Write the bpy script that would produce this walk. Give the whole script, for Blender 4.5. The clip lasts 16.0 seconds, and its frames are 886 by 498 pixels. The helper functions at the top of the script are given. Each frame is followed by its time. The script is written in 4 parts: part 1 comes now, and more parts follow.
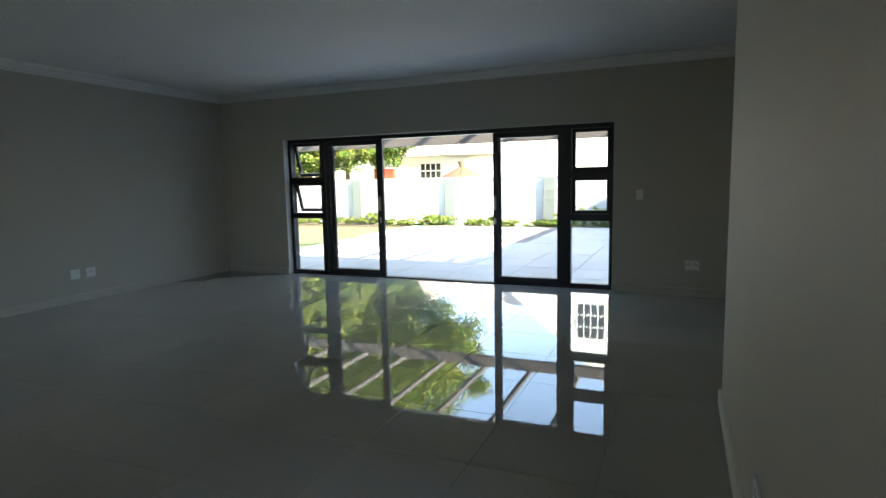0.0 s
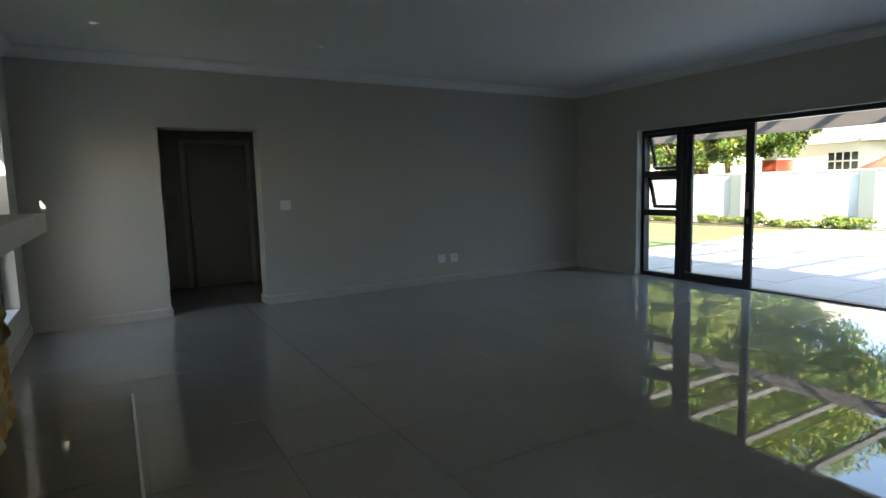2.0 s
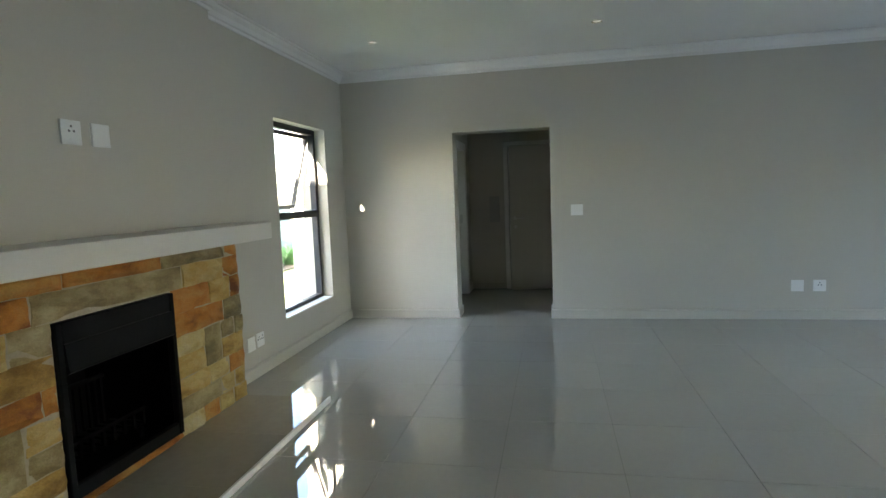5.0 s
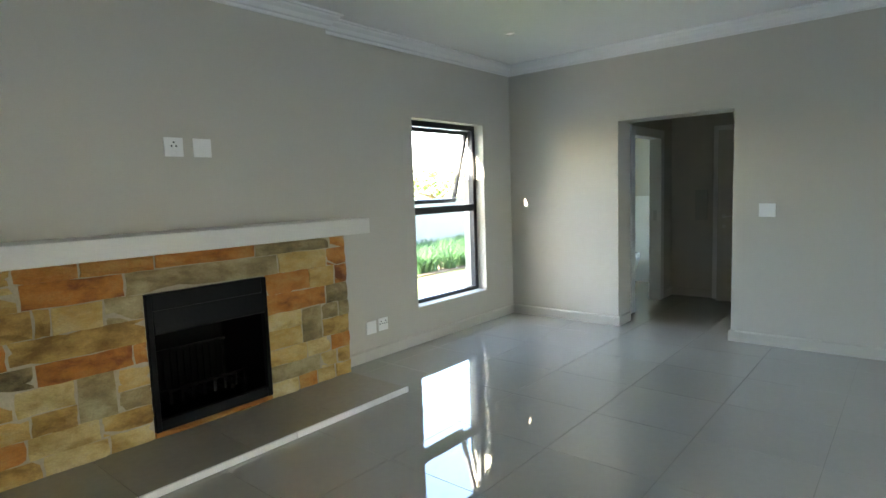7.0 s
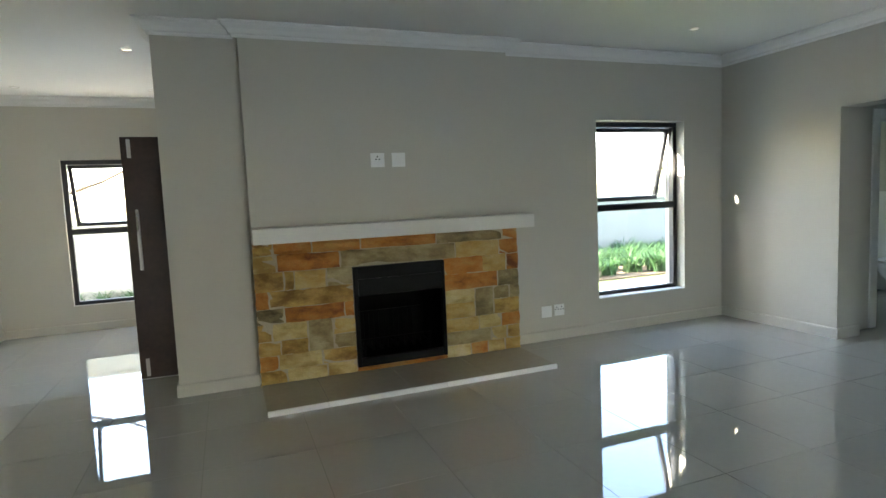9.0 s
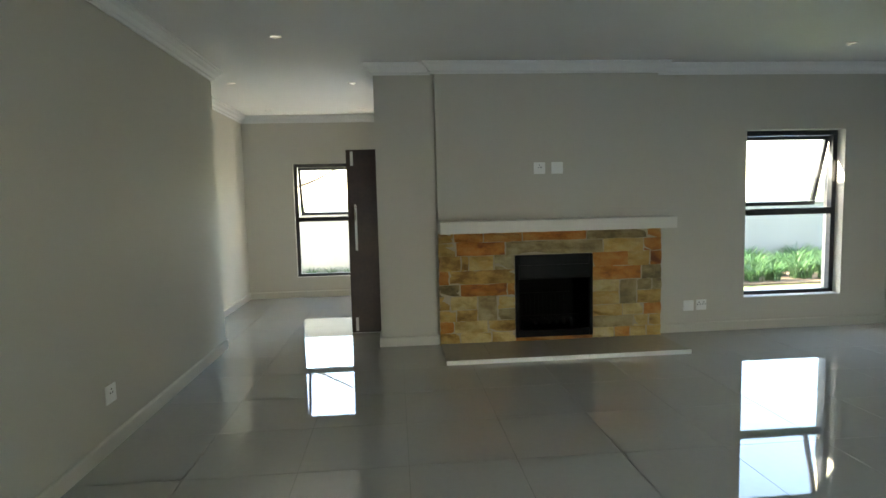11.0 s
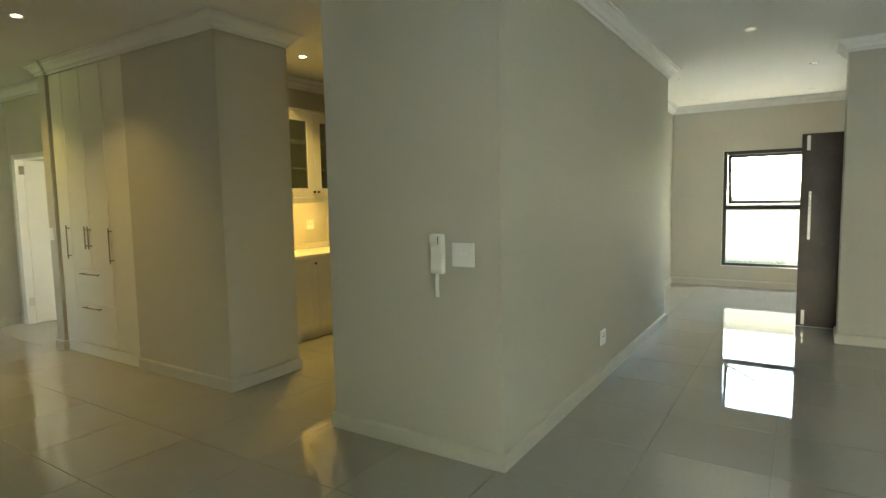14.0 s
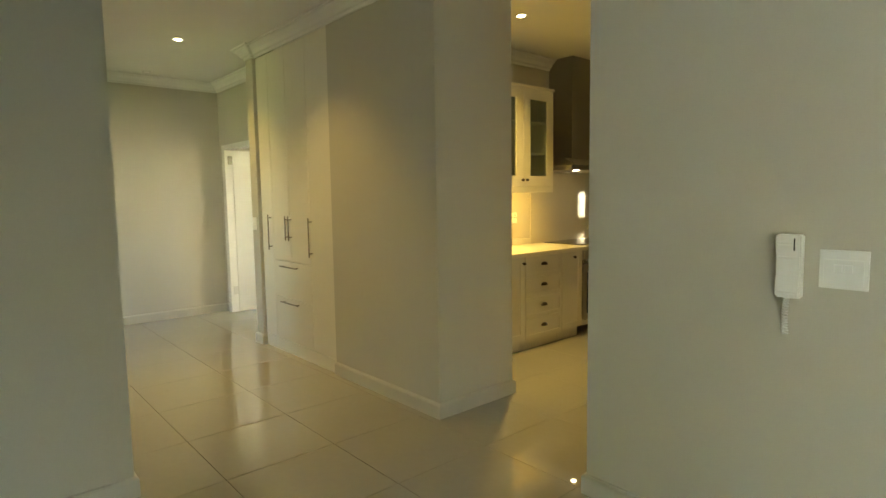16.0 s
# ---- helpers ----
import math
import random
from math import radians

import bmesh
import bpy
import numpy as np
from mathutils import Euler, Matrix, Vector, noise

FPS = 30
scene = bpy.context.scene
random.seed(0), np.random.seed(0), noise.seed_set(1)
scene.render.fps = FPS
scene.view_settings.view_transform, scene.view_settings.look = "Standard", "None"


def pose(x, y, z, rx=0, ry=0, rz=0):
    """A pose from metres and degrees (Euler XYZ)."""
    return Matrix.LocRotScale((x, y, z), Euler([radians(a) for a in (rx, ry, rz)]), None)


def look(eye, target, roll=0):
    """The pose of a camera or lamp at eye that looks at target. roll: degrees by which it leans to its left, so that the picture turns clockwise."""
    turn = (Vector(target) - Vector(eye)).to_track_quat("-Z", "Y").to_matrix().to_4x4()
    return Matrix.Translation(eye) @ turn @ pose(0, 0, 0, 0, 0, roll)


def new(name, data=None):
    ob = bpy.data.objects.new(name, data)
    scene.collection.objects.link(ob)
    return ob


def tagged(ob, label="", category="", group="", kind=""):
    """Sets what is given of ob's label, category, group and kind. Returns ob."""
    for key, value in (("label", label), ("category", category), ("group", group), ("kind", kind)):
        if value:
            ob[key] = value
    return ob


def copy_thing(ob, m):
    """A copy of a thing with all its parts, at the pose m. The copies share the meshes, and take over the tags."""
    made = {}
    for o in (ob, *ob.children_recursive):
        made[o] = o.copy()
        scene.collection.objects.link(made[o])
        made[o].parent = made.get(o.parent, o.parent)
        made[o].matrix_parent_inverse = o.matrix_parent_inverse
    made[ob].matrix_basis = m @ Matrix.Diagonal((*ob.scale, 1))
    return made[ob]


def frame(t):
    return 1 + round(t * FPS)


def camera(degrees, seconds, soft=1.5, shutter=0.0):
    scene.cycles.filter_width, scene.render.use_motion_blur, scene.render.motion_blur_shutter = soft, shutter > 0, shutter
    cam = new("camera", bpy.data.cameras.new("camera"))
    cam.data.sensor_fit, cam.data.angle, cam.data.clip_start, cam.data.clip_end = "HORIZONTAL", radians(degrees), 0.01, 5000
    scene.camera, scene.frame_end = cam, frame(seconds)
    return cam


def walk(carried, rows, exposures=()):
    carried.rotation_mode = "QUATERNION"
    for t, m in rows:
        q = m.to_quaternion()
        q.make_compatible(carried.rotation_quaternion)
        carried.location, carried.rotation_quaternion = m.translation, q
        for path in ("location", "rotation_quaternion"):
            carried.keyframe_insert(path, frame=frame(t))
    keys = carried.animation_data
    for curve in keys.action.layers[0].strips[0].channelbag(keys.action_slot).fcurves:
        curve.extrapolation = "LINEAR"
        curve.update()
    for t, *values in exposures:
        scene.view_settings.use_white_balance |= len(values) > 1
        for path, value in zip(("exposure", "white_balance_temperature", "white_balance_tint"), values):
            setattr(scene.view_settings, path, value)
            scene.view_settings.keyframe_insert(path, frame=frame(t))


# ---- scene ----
cam = camera(76.2, 16.0)
PATH = [
    (0, (0.222, -0.132, 1.37), (-0.552, 1.697, 1.135), -1.1),
    (0.5, (0.271, 0.047, 1.345), (-0.839, 1.695, 1.117), -1.3),
    (1, (0.314, 0.19, 1.308), (-1.072, 1.615, 1.093), -1.5),
    (1.5, (0.332, 0.338, 1.302), (-1.255, 1.537, 1.091), -1.6),
    (2, (0.233, 0.45, 1.343), (-1.484, 1.451, 1.123), -1.5),
    (2.5, (0.147, 0.638, 1.359), (-1.679, 1.424, 1.141), -1.7),
    (3, (0.095, 0.868, 1.356), (-1.812, 1.428, 1.14), -1.7),
    (3.5, (0.032, 1.163, 1.361), (-1.931, 1.479, 1.146), -1.8),
    (4, (-0.103, 1.376, 1.372), (-2.087, 1.502, 1.156), -1.8),
    (4.2, (-0.164, 1.477, 1.367), (-2.153, 1.504, 1.159), -2.0),
    (6.5, (-0.896, 3.031, 1.433), (-2.562, 1.944, 1.226), -1.9),
    (7, (-1.115, 3.24, 1.423), (-2.633, 1.954, 1.22), -2.0),
    (7.5, (-1.338, 3.402, 1.413), (-2.667, 1.921, 1.215), -2.1),
    (8, (-1.471, 3.613, 1.37), (-2.578, 1.957, 1.189), -2.2),
    (8.5, (-1.503, 3.885, 1.407), (-2.401, 2.108, 1.218), -1.9),
    (8.7, (-1.536, 4.078, 1.407), (-2.351, 2.26, 1.224), -2.2),
    (10.8, (-1.289, 5.218, 1.464), (-1.533, 3.241, 1.285), -1.5),
    (11, (-1.275, 5.329, 1.46), (-1.441, 3.343, 1.285), -1.4),
    (11.5, (-1.232, 5.573, 1.435), (-1.171, 3.581, 1.263), -1.4),
    (12, (-1.198, 5.768, 1.433), (-0.849, 3.806, 1.263), -1.4),
    (12.5, (-1.144, 5.914, 1.414), (-0.536, 4.016, 1.245), -1.5),
    (13, (-1.043, 6.018, 1.42), (-0.254, 4.189, 1.247), -1.3),
    (13.5, (-0.952, 6.079, 1.433), (-0.005, 4.327, 1.256), -1.20),
    (14, (-0.803, 6.094, 1.427), (0.270, 4.416, 1.248), -1.09),
    (14.5, (-0.588, 6.054, 1.424), (0.623, 4.472, 1.244), -0.99),
    (15, (-0.351, 5.968, 1.437), (1.018, 4.522, 1.246), -1.16),
    (15.5, (-0.081, 5.846, 1.415), (1.389, 4.504, 1.223), -1.01),
    (16, (0.196, 5.683, 1.380), (1.695, 4.372, 1.195), -0.87),
]
EXPOSURES = [(0.0, 3.35, 6900, 9), (0.5, 3.3, 6900, 9), (1.2, 3.09, 6850, 10), (2.0, 3.12, 6900, 11), (2.5, 3.36, 6950, 11), (3.0, 3.79, 7000, 12), (4.0, 4.4, 7250, 10), (6.5, 5.04, 7050, 10),
             (8.5, 4.82, 7000, 10), (11.0, 4.45, 7300, 8), (12.0, 4.85, 7600, 4), (13.0, 5.05, 7800, 1), (14.0, 5.08, 8150, 1), (14.5, 4.95, 8250, 2), (15.3, 5.15, 8450, 3), (16.0, 5.48, 8750, 4)]
walk(cam, [(t, look(eye, aim, roll)) for t, eye, aim, roll in PATH], EXPOSURES)

# ---- world and sun ----
SUN_WAY = Vector((0.60, -0.21, 0.36)).normalized()          # towards the sun
world = bpy.data.worlds.new("sky_world")
scene.world = world
world.use_nodes = True
wn = world.node_tree.nodes
sky = wn.new("ShaderNodeTexSky")
sky.sky_type, sky.sun_disc = "NISHITA", False
sky.sun_elevation = math.asin(SUN_WAY.z)
sky.sun_rotation = math.atan2(SUN_WAY.x, SUN_WAY.y)
world.node_tree.links.new(sky.outputs[0], wn["Background"].inputs[0])
wn["Background"].inputs[1].default_value = 0.12
sun_data = bpy.data.lights.new("sun", "SUN")
sun_data.energy, sun_data.angle, sun_data.color = 4.0, radians(0.5), (1.0, 0.95, 0.86)
sun = new("sun", sun_data)
sun.matrix_world = look(SUN_WAY * 40, (0, 0, 0))


# ---- materials ----
def mat_base(name):
    m = bpy.data.materials.new(name)
    m.use_nodes = True
    return m, m.node_tree.nodes, m.node_tree.links, m.node_tree.nodes["Principled BSDF"]


def surface(name, color, rough=0.5, metal=0.0, vary=0.06, grain=40.0, blotch=1.5, bump=0.05, spec=0.5, piece=0.0, coat=0.0):
    """A painted, stone or metal surface with grain and large soft variation, in metres; piece: variation from object to object."""
    m, n, l, b = mat_base(name)
    tc = n.new("ShaderNodeTexCoord")
    big, fine = n.new("ShaderNodeTexNoise"), n.new("ShaderNodeTexNoise")
    big.inputs["Scale"].default_value, fine.inputs["Scale"].default_value = blotch, grain
    big.inputs["Detail"].default_value = 4
    fine.inputs["Detail"].default_value = 3
    geo = n.new("ShaderNodeNewGeometry")
    for t in (big, fine):
        l.new(geo.outputs["Position"], t.inputs["Vector"])
    mix = n.new("ShaderNodeMath")
    mix.operation = "MULTIPLY_ADD"
    mix.inputs[1].default_value = 0.6
    l.new(big.outputs[0], mix.inputs[0])
    half = n.new("ShaderNodeMath")
    half.operation = "MULTIPLY"
    half.inputs[1].default_value = 0.4
    l.new(fine.outputs[0], half.inputs[0])
    l.new(half.outputs[0], mix.inputs[2])
    last = mix.outputs[0]
    if piece:
        info = n.new("ShaderNodeObjectInfo")
        add = n.new("ShaderNodeMath")
        add.operation = "MULTIPLY_ADD"
        add.inputs[1].default_value = piece
        l.new(info.outputs["Random"], add.inputs[0])
        l.new(last, add.inputs[2])
        last = add.outputs[0]
    ramp = n.new("ShaderNodeValToRGB")
    lo = [max(0, c * (1 - vary * 2)) for c in color]
    hi = [min(1, c * (1 + vary * 2)) for c in color]
    ramp.color_ramp.elements[0].position, ramp.color_ramp.elements[1].position = 0.25, 0.75 + piece
    ramp.color_ramp.elements[0].color, ramp.color_ramp.elements[1].color = (*lo, 1), (*hi, 1)
    l.new(last, ramp.inputs[0])
    l.new(ramp.outputs[0], b.inputs["Base Color"])
    rr = n.new("ShaderNodeMapRange")
    rr.inputs[3].default_value, rr.inputs[4].default_value = max(0.02, rough * 0.85), min(1, rough * 1.15)
    l.new(big.outputs[0], rr.inputs[0])
    l.new(rr.outputs[0], b.inputs["Roughness"])
    b.inputs["Metallic"].default_value = metal
    b.inputs["Specular IOR Level"].default_value = spec
    b.inputs["Coat Weight"].default_value = coat
    if bump:
        bp = n.new("ShaderNodeBump")
        bp.inputs["Strength"].default_value, bp.inputs["Distance"].default_value = bump, 0.01
        l.new(fine.outputs[0], bp.inputs["Height"])
        l.new(bp.outputs[0], b.inputs["Normal"])
    return m


def stone_mat(name, low, mid, high):
    """Split sandstone: soft stains and bedding that differ from block to block, fine grit and pits."""
    m, n, l, b = mat_base(name)
    geo, info = n.new("ShaderNodeNewGeometry"), n.new("ShaderNodeObjectInfo")
    def calc(op, a, c, d=None):
        k = n.new("ShaderNodeMath")
        k.operation = op
        for i, v in enumerate((a, c, d)):
            if v is None:
                continue
            if isinstance(v, (int, float)):
                k.inputs[i].default_value = v
            else:
                l.new(v, k.inputs[i])
        return k.outputs[0]
    shift = n.new("ShaderNodeVectorMath")
    shift.operation = "MULTIPLY_ADD"
    shift.inputs[1].default_value = (1.0, 1.0, 1.7)
    comb = n.new("ShaderNodeCombineXYZ")
    l.new(calc("MULTIPLY", info.outputs["Random"], 40.0), comb.inputs[0])
    l.new(calc("MULTIPLY", info.outputs["Random"], 17.0), comb.inputs[2])
    l.new(geo.outputs["Position"], shift.inputs[0])
    l.new(comb.outputs[0], shift.inputs[2])
    def noise(size, detail, twist=0.0, rough=0.5):
        k = n.new("ShaderNodeTexNoise")
        k.inputs["Scale"].default_value, k.inputs["Detail"].default_value = size, detail
        k.inputs["Distortion"].default_value, k.inputs["Roughness"].default_value = twist, rough
        l.new(shift.outputs[0], k.inputs["Vector"])
        return k.outputs[0]
    big, mid_n, fine = noise(4.5, 3, 0.3), noise(15.0, 5, 0.5, 0.6), noise(85.0, 5, 0.0, 0.65)
    tone = calc("ADD", calc("MULTIPLY", big, 0.95), calc("MULTIPLY_ADD", mid_n, 0.40, -0.20))
    tone = calc("ADD", tone, calc("MULTIPLY_ADD", info.outputs["Random"], 0.26, -0.10))
    ramp = n.new("ShaderNodeValToRGB")
    e = ramp.color_ramp.elements
    e[0].position, e[1].position = 0.26, 0.78
    e[0].color, e[1].color = (*low, 1), (*high, 1)
    e.new(0.50).color = (*mid, 1)
    l.new(tone, ramp.inputs[0])
    mul = n.new("ShaderNodeMix")
    mul.data_type, mul.blend_type = "RGBA", "OVERLAY"
    mul.inputs["Factor"].default_value = 0.35
    l.new(ramp.outputs[0], mul.inputs["A"])
    l.new(fine, mul.inputs["B"])
    l.new(mul.outputs["Result"], b.inputs["Base Color"])
    b.inputs["Roughness"].default_value = 0.82
    bp = n.new("ShaderNodeBump")
    bp.inputs["Strength"].default_value, bp.inputs["Distance"].default_value = 0.7, 0.012
    l.new(calc("MULTIPLY_ADD", mid_n, 1.2, fine), bp.inputs["Height"])
    l.new(bp.outputs[0], b.inputs["Normal"])
    return m


def leaf_mat(name, color):
    m = surface(name, color, 0.5, vary=0.3, grain=6, blotch=2.5, bump=0.0)
    n, l = m.node_tree.nodes, m.node_tree.links
    b, out = n["Principled BSDF"], n["Material Output"]
    tr, mx = n.new("ShaderNodeBsdfTranslucent"), n.new("ShaderNodeMixShader")
    mx.inputs[0].default_value = 0.5
    src = b.inputs["Base Color"].links[0].from_socket
    l.new(src, tr.inputs[0])
    l.new(b.outputs[0], mx.inputs[1])
    l.new(tr.outputs[0], mx.inputs[2])
    l.new(mx.outputs[0], out.inputs[0])
    return m


def glass(name, tint=(1, 1, 1), gloss=0.02, share=0.04):
    m, n, l, b = mat_base(name)
    n.remove(b)
    tr, gl, mx = n.new("ShaderNodeBsdfTransparent"), n.new("ShaderNodeBsdfGlossy"), n.new("ShaderNodeMixShader")
    tr.inputs[0].default_value = (*tint, 1)
    gl.inputs["Roughness"].default_value = gloss
    mx.inputs[0].default_value = share
    l.new(tr.outputs[0], mx.inputs[1])
    l.new(gl.outputs[0], mx.inputs[2])
    l.new(mx.outputs[0], n["Material Output"].inputs[0])
    return m


def glow(name, color, strength):
    m, n, l, b = mat_base(name)
    b.inputs["Base Color"].default_value = (0.8, 0.8, 0.8, 1)
    b.inputs["Emission Color"].default_value = (*color, 1)
    b.inputs["Emission Strength"].default_value = strength
    return m


M_WALL = surface("greige_wall_paint", (0.502, 0.478, 0.411), 0.62, vary=0.025, grain=180, blotch=0.9, bump=0.035, spec=0.3)
M_CEIL = surface("white_ceiling_paint", (0.74, 0.74, 0.72), 0.7, vary=0.02, grain=150, bump=0.05)
M_TRIM = surface("white_trim_paint", (0.74, 0.73, 0.70), 0.4, vary=0.02, grain=60, bump=0.03)
M_SKIRT = surface("greige_skirting_paint", (0.507, 0.483, 0.417), 0.5, vary=0.02, grain=60, bump=0.03)
M_TILE = surface("polished_porcelain_tile", (0.40, 0.38, 0.338), 0.014, vary=0.035, grain=25, blotch=1.2, bump=0.0, spec=1.0, piece=0.25, coat=0.25)
M_GROUT = surface("grey_grout", (0.21, 0.195, 0.165), 0.8, vary=0.1, grain=90)
M_ALU = surface("charcoal_aluminium", (0.035, 0.037, 0.042), 0.38, metal=0.3, vary=0.06, grain=60, bump=0.02)
M_GLASS = glass("window_glass")
M_PLASTIC = surface("white_plastic", (0.80, 0.80, 0.78), 0.32, vary=0.01, grain=30, bump=0.0)
M_DARK = surface("dark_slot", (0.03, 0.03, 0.03), 0.6, vary=0.05)
M_CHROME = surface("brushed_steel", (0.62, 0.61, 0.58), 0.28, metal=1.0, vary=0.04, grain=120, bump=0.02)
M_DOOR = surface("dark_walnut_door", (0.045, 0.024, 0.017), 0.35, vary=0.25, grain=30, blotch=3, bump=0.05)
M_WHITE_CAB = surface("cream_cabinet_paint", (0.70, 0.67, 0.58), 0.38, vary=0.02, grain=50, bump=0.02)
M_STONE = [stone_mat("sandstone_tan", (0.22, 0.12, 0.03), (0.46, 0.295, 0.085), (0.53, 0.41, 0.19)),
           stone_mat("sandstone_rust", (0.18, 0.055, 0.014), (0.44, 0.17, 0.03), (0.50, 0.28, 0.085)),
           stone_mat("sandstone_grey", (0.12, 0.09, 0.042), (0.28, 0.215, 0.10), (0.45, 0.385, 0.22)),
           stone_mat("sandstone_cream", (0.34, 0.215, 0.06), (0.53, 0.41, 0.18), (0.58, 0.50, 0.31))]
M_MORTAR = surface("pale_mortar", (0.42, 0.36, 0.255), 0.95, vary=0.12, grain=60, bump=0.5)
M_IRON = surface("black_cast_iron", (0.006, 0.006, 0.0065), 0.55, metal=0.0, spec=0.12, vary=0.2, grain=50, bump=0.1)
M_SOOT = surface("sooty_steel", (0.004, 0.0037, 0.0034), 0.85, spec=0.08, vary=0.3, grain=30, bump=0.2)
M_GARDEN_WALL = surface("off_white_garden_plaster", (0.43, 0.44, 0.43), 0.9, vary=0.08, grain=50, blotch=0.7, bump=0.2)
M_PLASTER = surface("white_exterior_plaster", (0.74, 0.735, 0.70), 0.9, vary=0.05, grain=60, bump=0.2)
M_PAVER = surface("grey_patio_paver", (0.48, 0.47, 0.44), 0.6, vary=0.1, grain=35, bump=0.15, piece=0.25)
M_JOINT = surface("paver_joint", (0.20, 0.19, 0.17), 0.95, vary=0.15)
M_LAWN = surface("lawn", (0.13, 0.175, 0.055), 0.9, vary=0.25, grain=18, bump=0.6)
M_SOIL = surface("soil", (0.12, 0.085, 0.055), 0.95, vary=0.25, grain=25, bump=0.6)
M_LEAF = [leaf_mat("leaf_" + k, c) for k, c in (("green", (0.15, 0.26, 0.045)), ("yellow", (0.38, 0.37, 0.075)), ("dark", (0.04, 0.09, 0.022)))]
M_BARK = surface("bark", (0.12, 0.085, 0.055), 0.9, vary=0.25, grain=18, bump=0.8)
M_ROOF = surface("pale_roof_tile", (0.60, 0.57, 0.54), 0.8, vary=0.10, grain=12, bump=0.2)
M_BEAM = surface("brown_grey_timber", (0.085, 0.075, 0.066), 0.6, vary=0.06, grain=30, bump=0.1)

M_WATER = surface("pool_water", (0.30, 0.48, 0.52), 0.04, vary=0.04, grain=6, bump=0.02)
M_HEARTH = surface("taupe_hearth_tile", (0.34, 0.31, 0.255), 0.05, vary=0.06, grain=25, bump=0.0, piece=0.1)
M_CERAMIC = surface("white_ceramic", (0.82, 0.83, 0.83), 0.12, vary=0.01, bump=0.0)
M_BATH = surface("pale_bathroom_tile", (0.76, 0.75, 0.71), 0.15, vary=0.03, bump=0.0)
M_BRONZE = surface("dark_bronze", (0.07, 0.055, 0.04), 0.35, metal=0.9, vary=0.1)
M_DARKGLASS = surface("dark_glass", (0.02, 0.022, 0.025), 0.06, vary=0.02, bump=0.0)
M_SMOKE = glass("cabinet_glass", (0.85, 0.9, 0.85), 0.3, 0.22)
M_WORKTOP = surface("pale_engineered_stone", (0.72, 0.69, 0.60), 0.2, vary=0.05, grain=120, bump=0.0)
M_SPLASH = surface("pale_splashback", (0.60, 0.56, 0.48), 0.06, vary=0.02, bump=0.0)
# Pier plaster made dark: the shade on the piers is put into this colour.
M_PIER = surface("shade_darkened_pier_plaster", (0.13, 0.15, 0.135), 0.9, vary=0.05, grain=60, bump=0.2)
M_RED = surface("red_brown_timber", (0.32, 0.06, 0.03), 0.7, vary=0.12, grain=20, bump=0.2)
M_THATCH = surface("thatch", (0.15, 0.065, 0.035), 0.95, vary=0.25, grain=30, bump=0.6)
LAMP_TINT = (1.0, 0.735, 0.27)
PASS_W, KITCHEN_W, STRIP_W = 1.4, 3.8, 0.22
M_LAMP = glow("lit_lamp_lens", (1.0, 0.88, 0.62), 1.2)
M_LAMP_DIM = glow("daylit_lamp_lens", (1.0, 0.92, 0.75), 0.032)
M_HANDLE = surface("dull_steel_handle", (0.22, 0.19, 0.15), 0.4, metal=0.8, vary=0.06)
M_STRAP = [leaf_mat("strap_leaf_" + k, c) for k, c in (("green", (0.04, 0.10, 0.035)), ("pale", (0.075, 0.15, 0.055)), ("deep", (0.025, 0.065, 0.025)))]
M_MANTEL = surface("pale_mantel_paint", (0.62, 0.60, 0.545), 0.5, vary=0.03, grain=80, bump=0.05)
M_HOOD = surface("satin_steel", (0.42, 0.395, 0.35), 0.42, metal=0.85, vary=0.02, grain=5, bump=0.0)
# Greige plaster of the south garden wall, its shade darkened into the colour.
M_SHADEWALL = surface("shade_darkened_greige_plaster", (0.25, 0.25, 0.23), 0.9, vary=0.06, grain=60, bump=0.2)
M_RAFTER = surface("weathered_grey_timber", (0.085, 0.082, 0.077), 0.7, vary=0.1, grain=30, bump=0.1)
M_BOARD = surface("grey_board_cover", (0.41, 0.395, 0.35), 0.5, vary=0.03)
M_STRIP = glow("strip_diffuser", (1.0, 0.75, 0.35), 0.3)


# ---- mesh helpers ----
def link_mesh(name, bm, mat, parent=None, label="", smooth=False):
    me = bpy.data.meshes.new(name)
    bm.to_mesh(me)
    bm.free()
    for m in (mat if isinstance(mat, (list, tuple)) else [mat]):
        me.materials.append(m)
    if smooth:
        me.polygons.foreach_set("use_smooth", [True] * len(me.polygons))
    ob = new(name, me)
    if parent is not None:
        ob.parent = parent
    if label:
        tagged(ob, label)
    return ob


def part(name, bm, mat, parent, label="", smooth=False):
    return link_mesh(name, bm, mat, parent, label, smooth)


def thing(name, at, label, category, group="", turn=0):
    ob = new(name)
    ob.matrix_basis = pose(*at, 0, 0, turn)
    ob.empty_display_size = 0.1
    return tagged(ob, label, category, group)


def box(bm, x0, y0, z0, x1, y1, z1, bevel=0.0, seg=1):
    x0, x1, y0, y1, z0, z1 = min(x0, x1), max(x0, x1), min(y0, y1), max(y0, y1), min(z0, z1), max(z0, z1)
    vs = [bm.verts.new(p) for p in ((x0, y0, z0), (x1, y0, z0), (x1, y1, z0), (x0, y1, z0), (x0, y0, z1), (x1, y0, z1), (x1, y1, z1), (x0, y1, z1))]
    fs = [bm.faces.new([vs[i] for i in f]) for f in ((3, 2, 1, 0), (4, 5, 6, 7), (0, 1, 5, 4), (1, 2, 6, 5), (2, 3, 7, 6), (3, 0, 4, 7))]
    if bevel:
        es = list({e for f in fs for e in f.edges})
        bmesh.ops.bevel(bm, geom=es, offset=bevel, segments=seg, affect="EDGES", profile=0.6)
    return bm


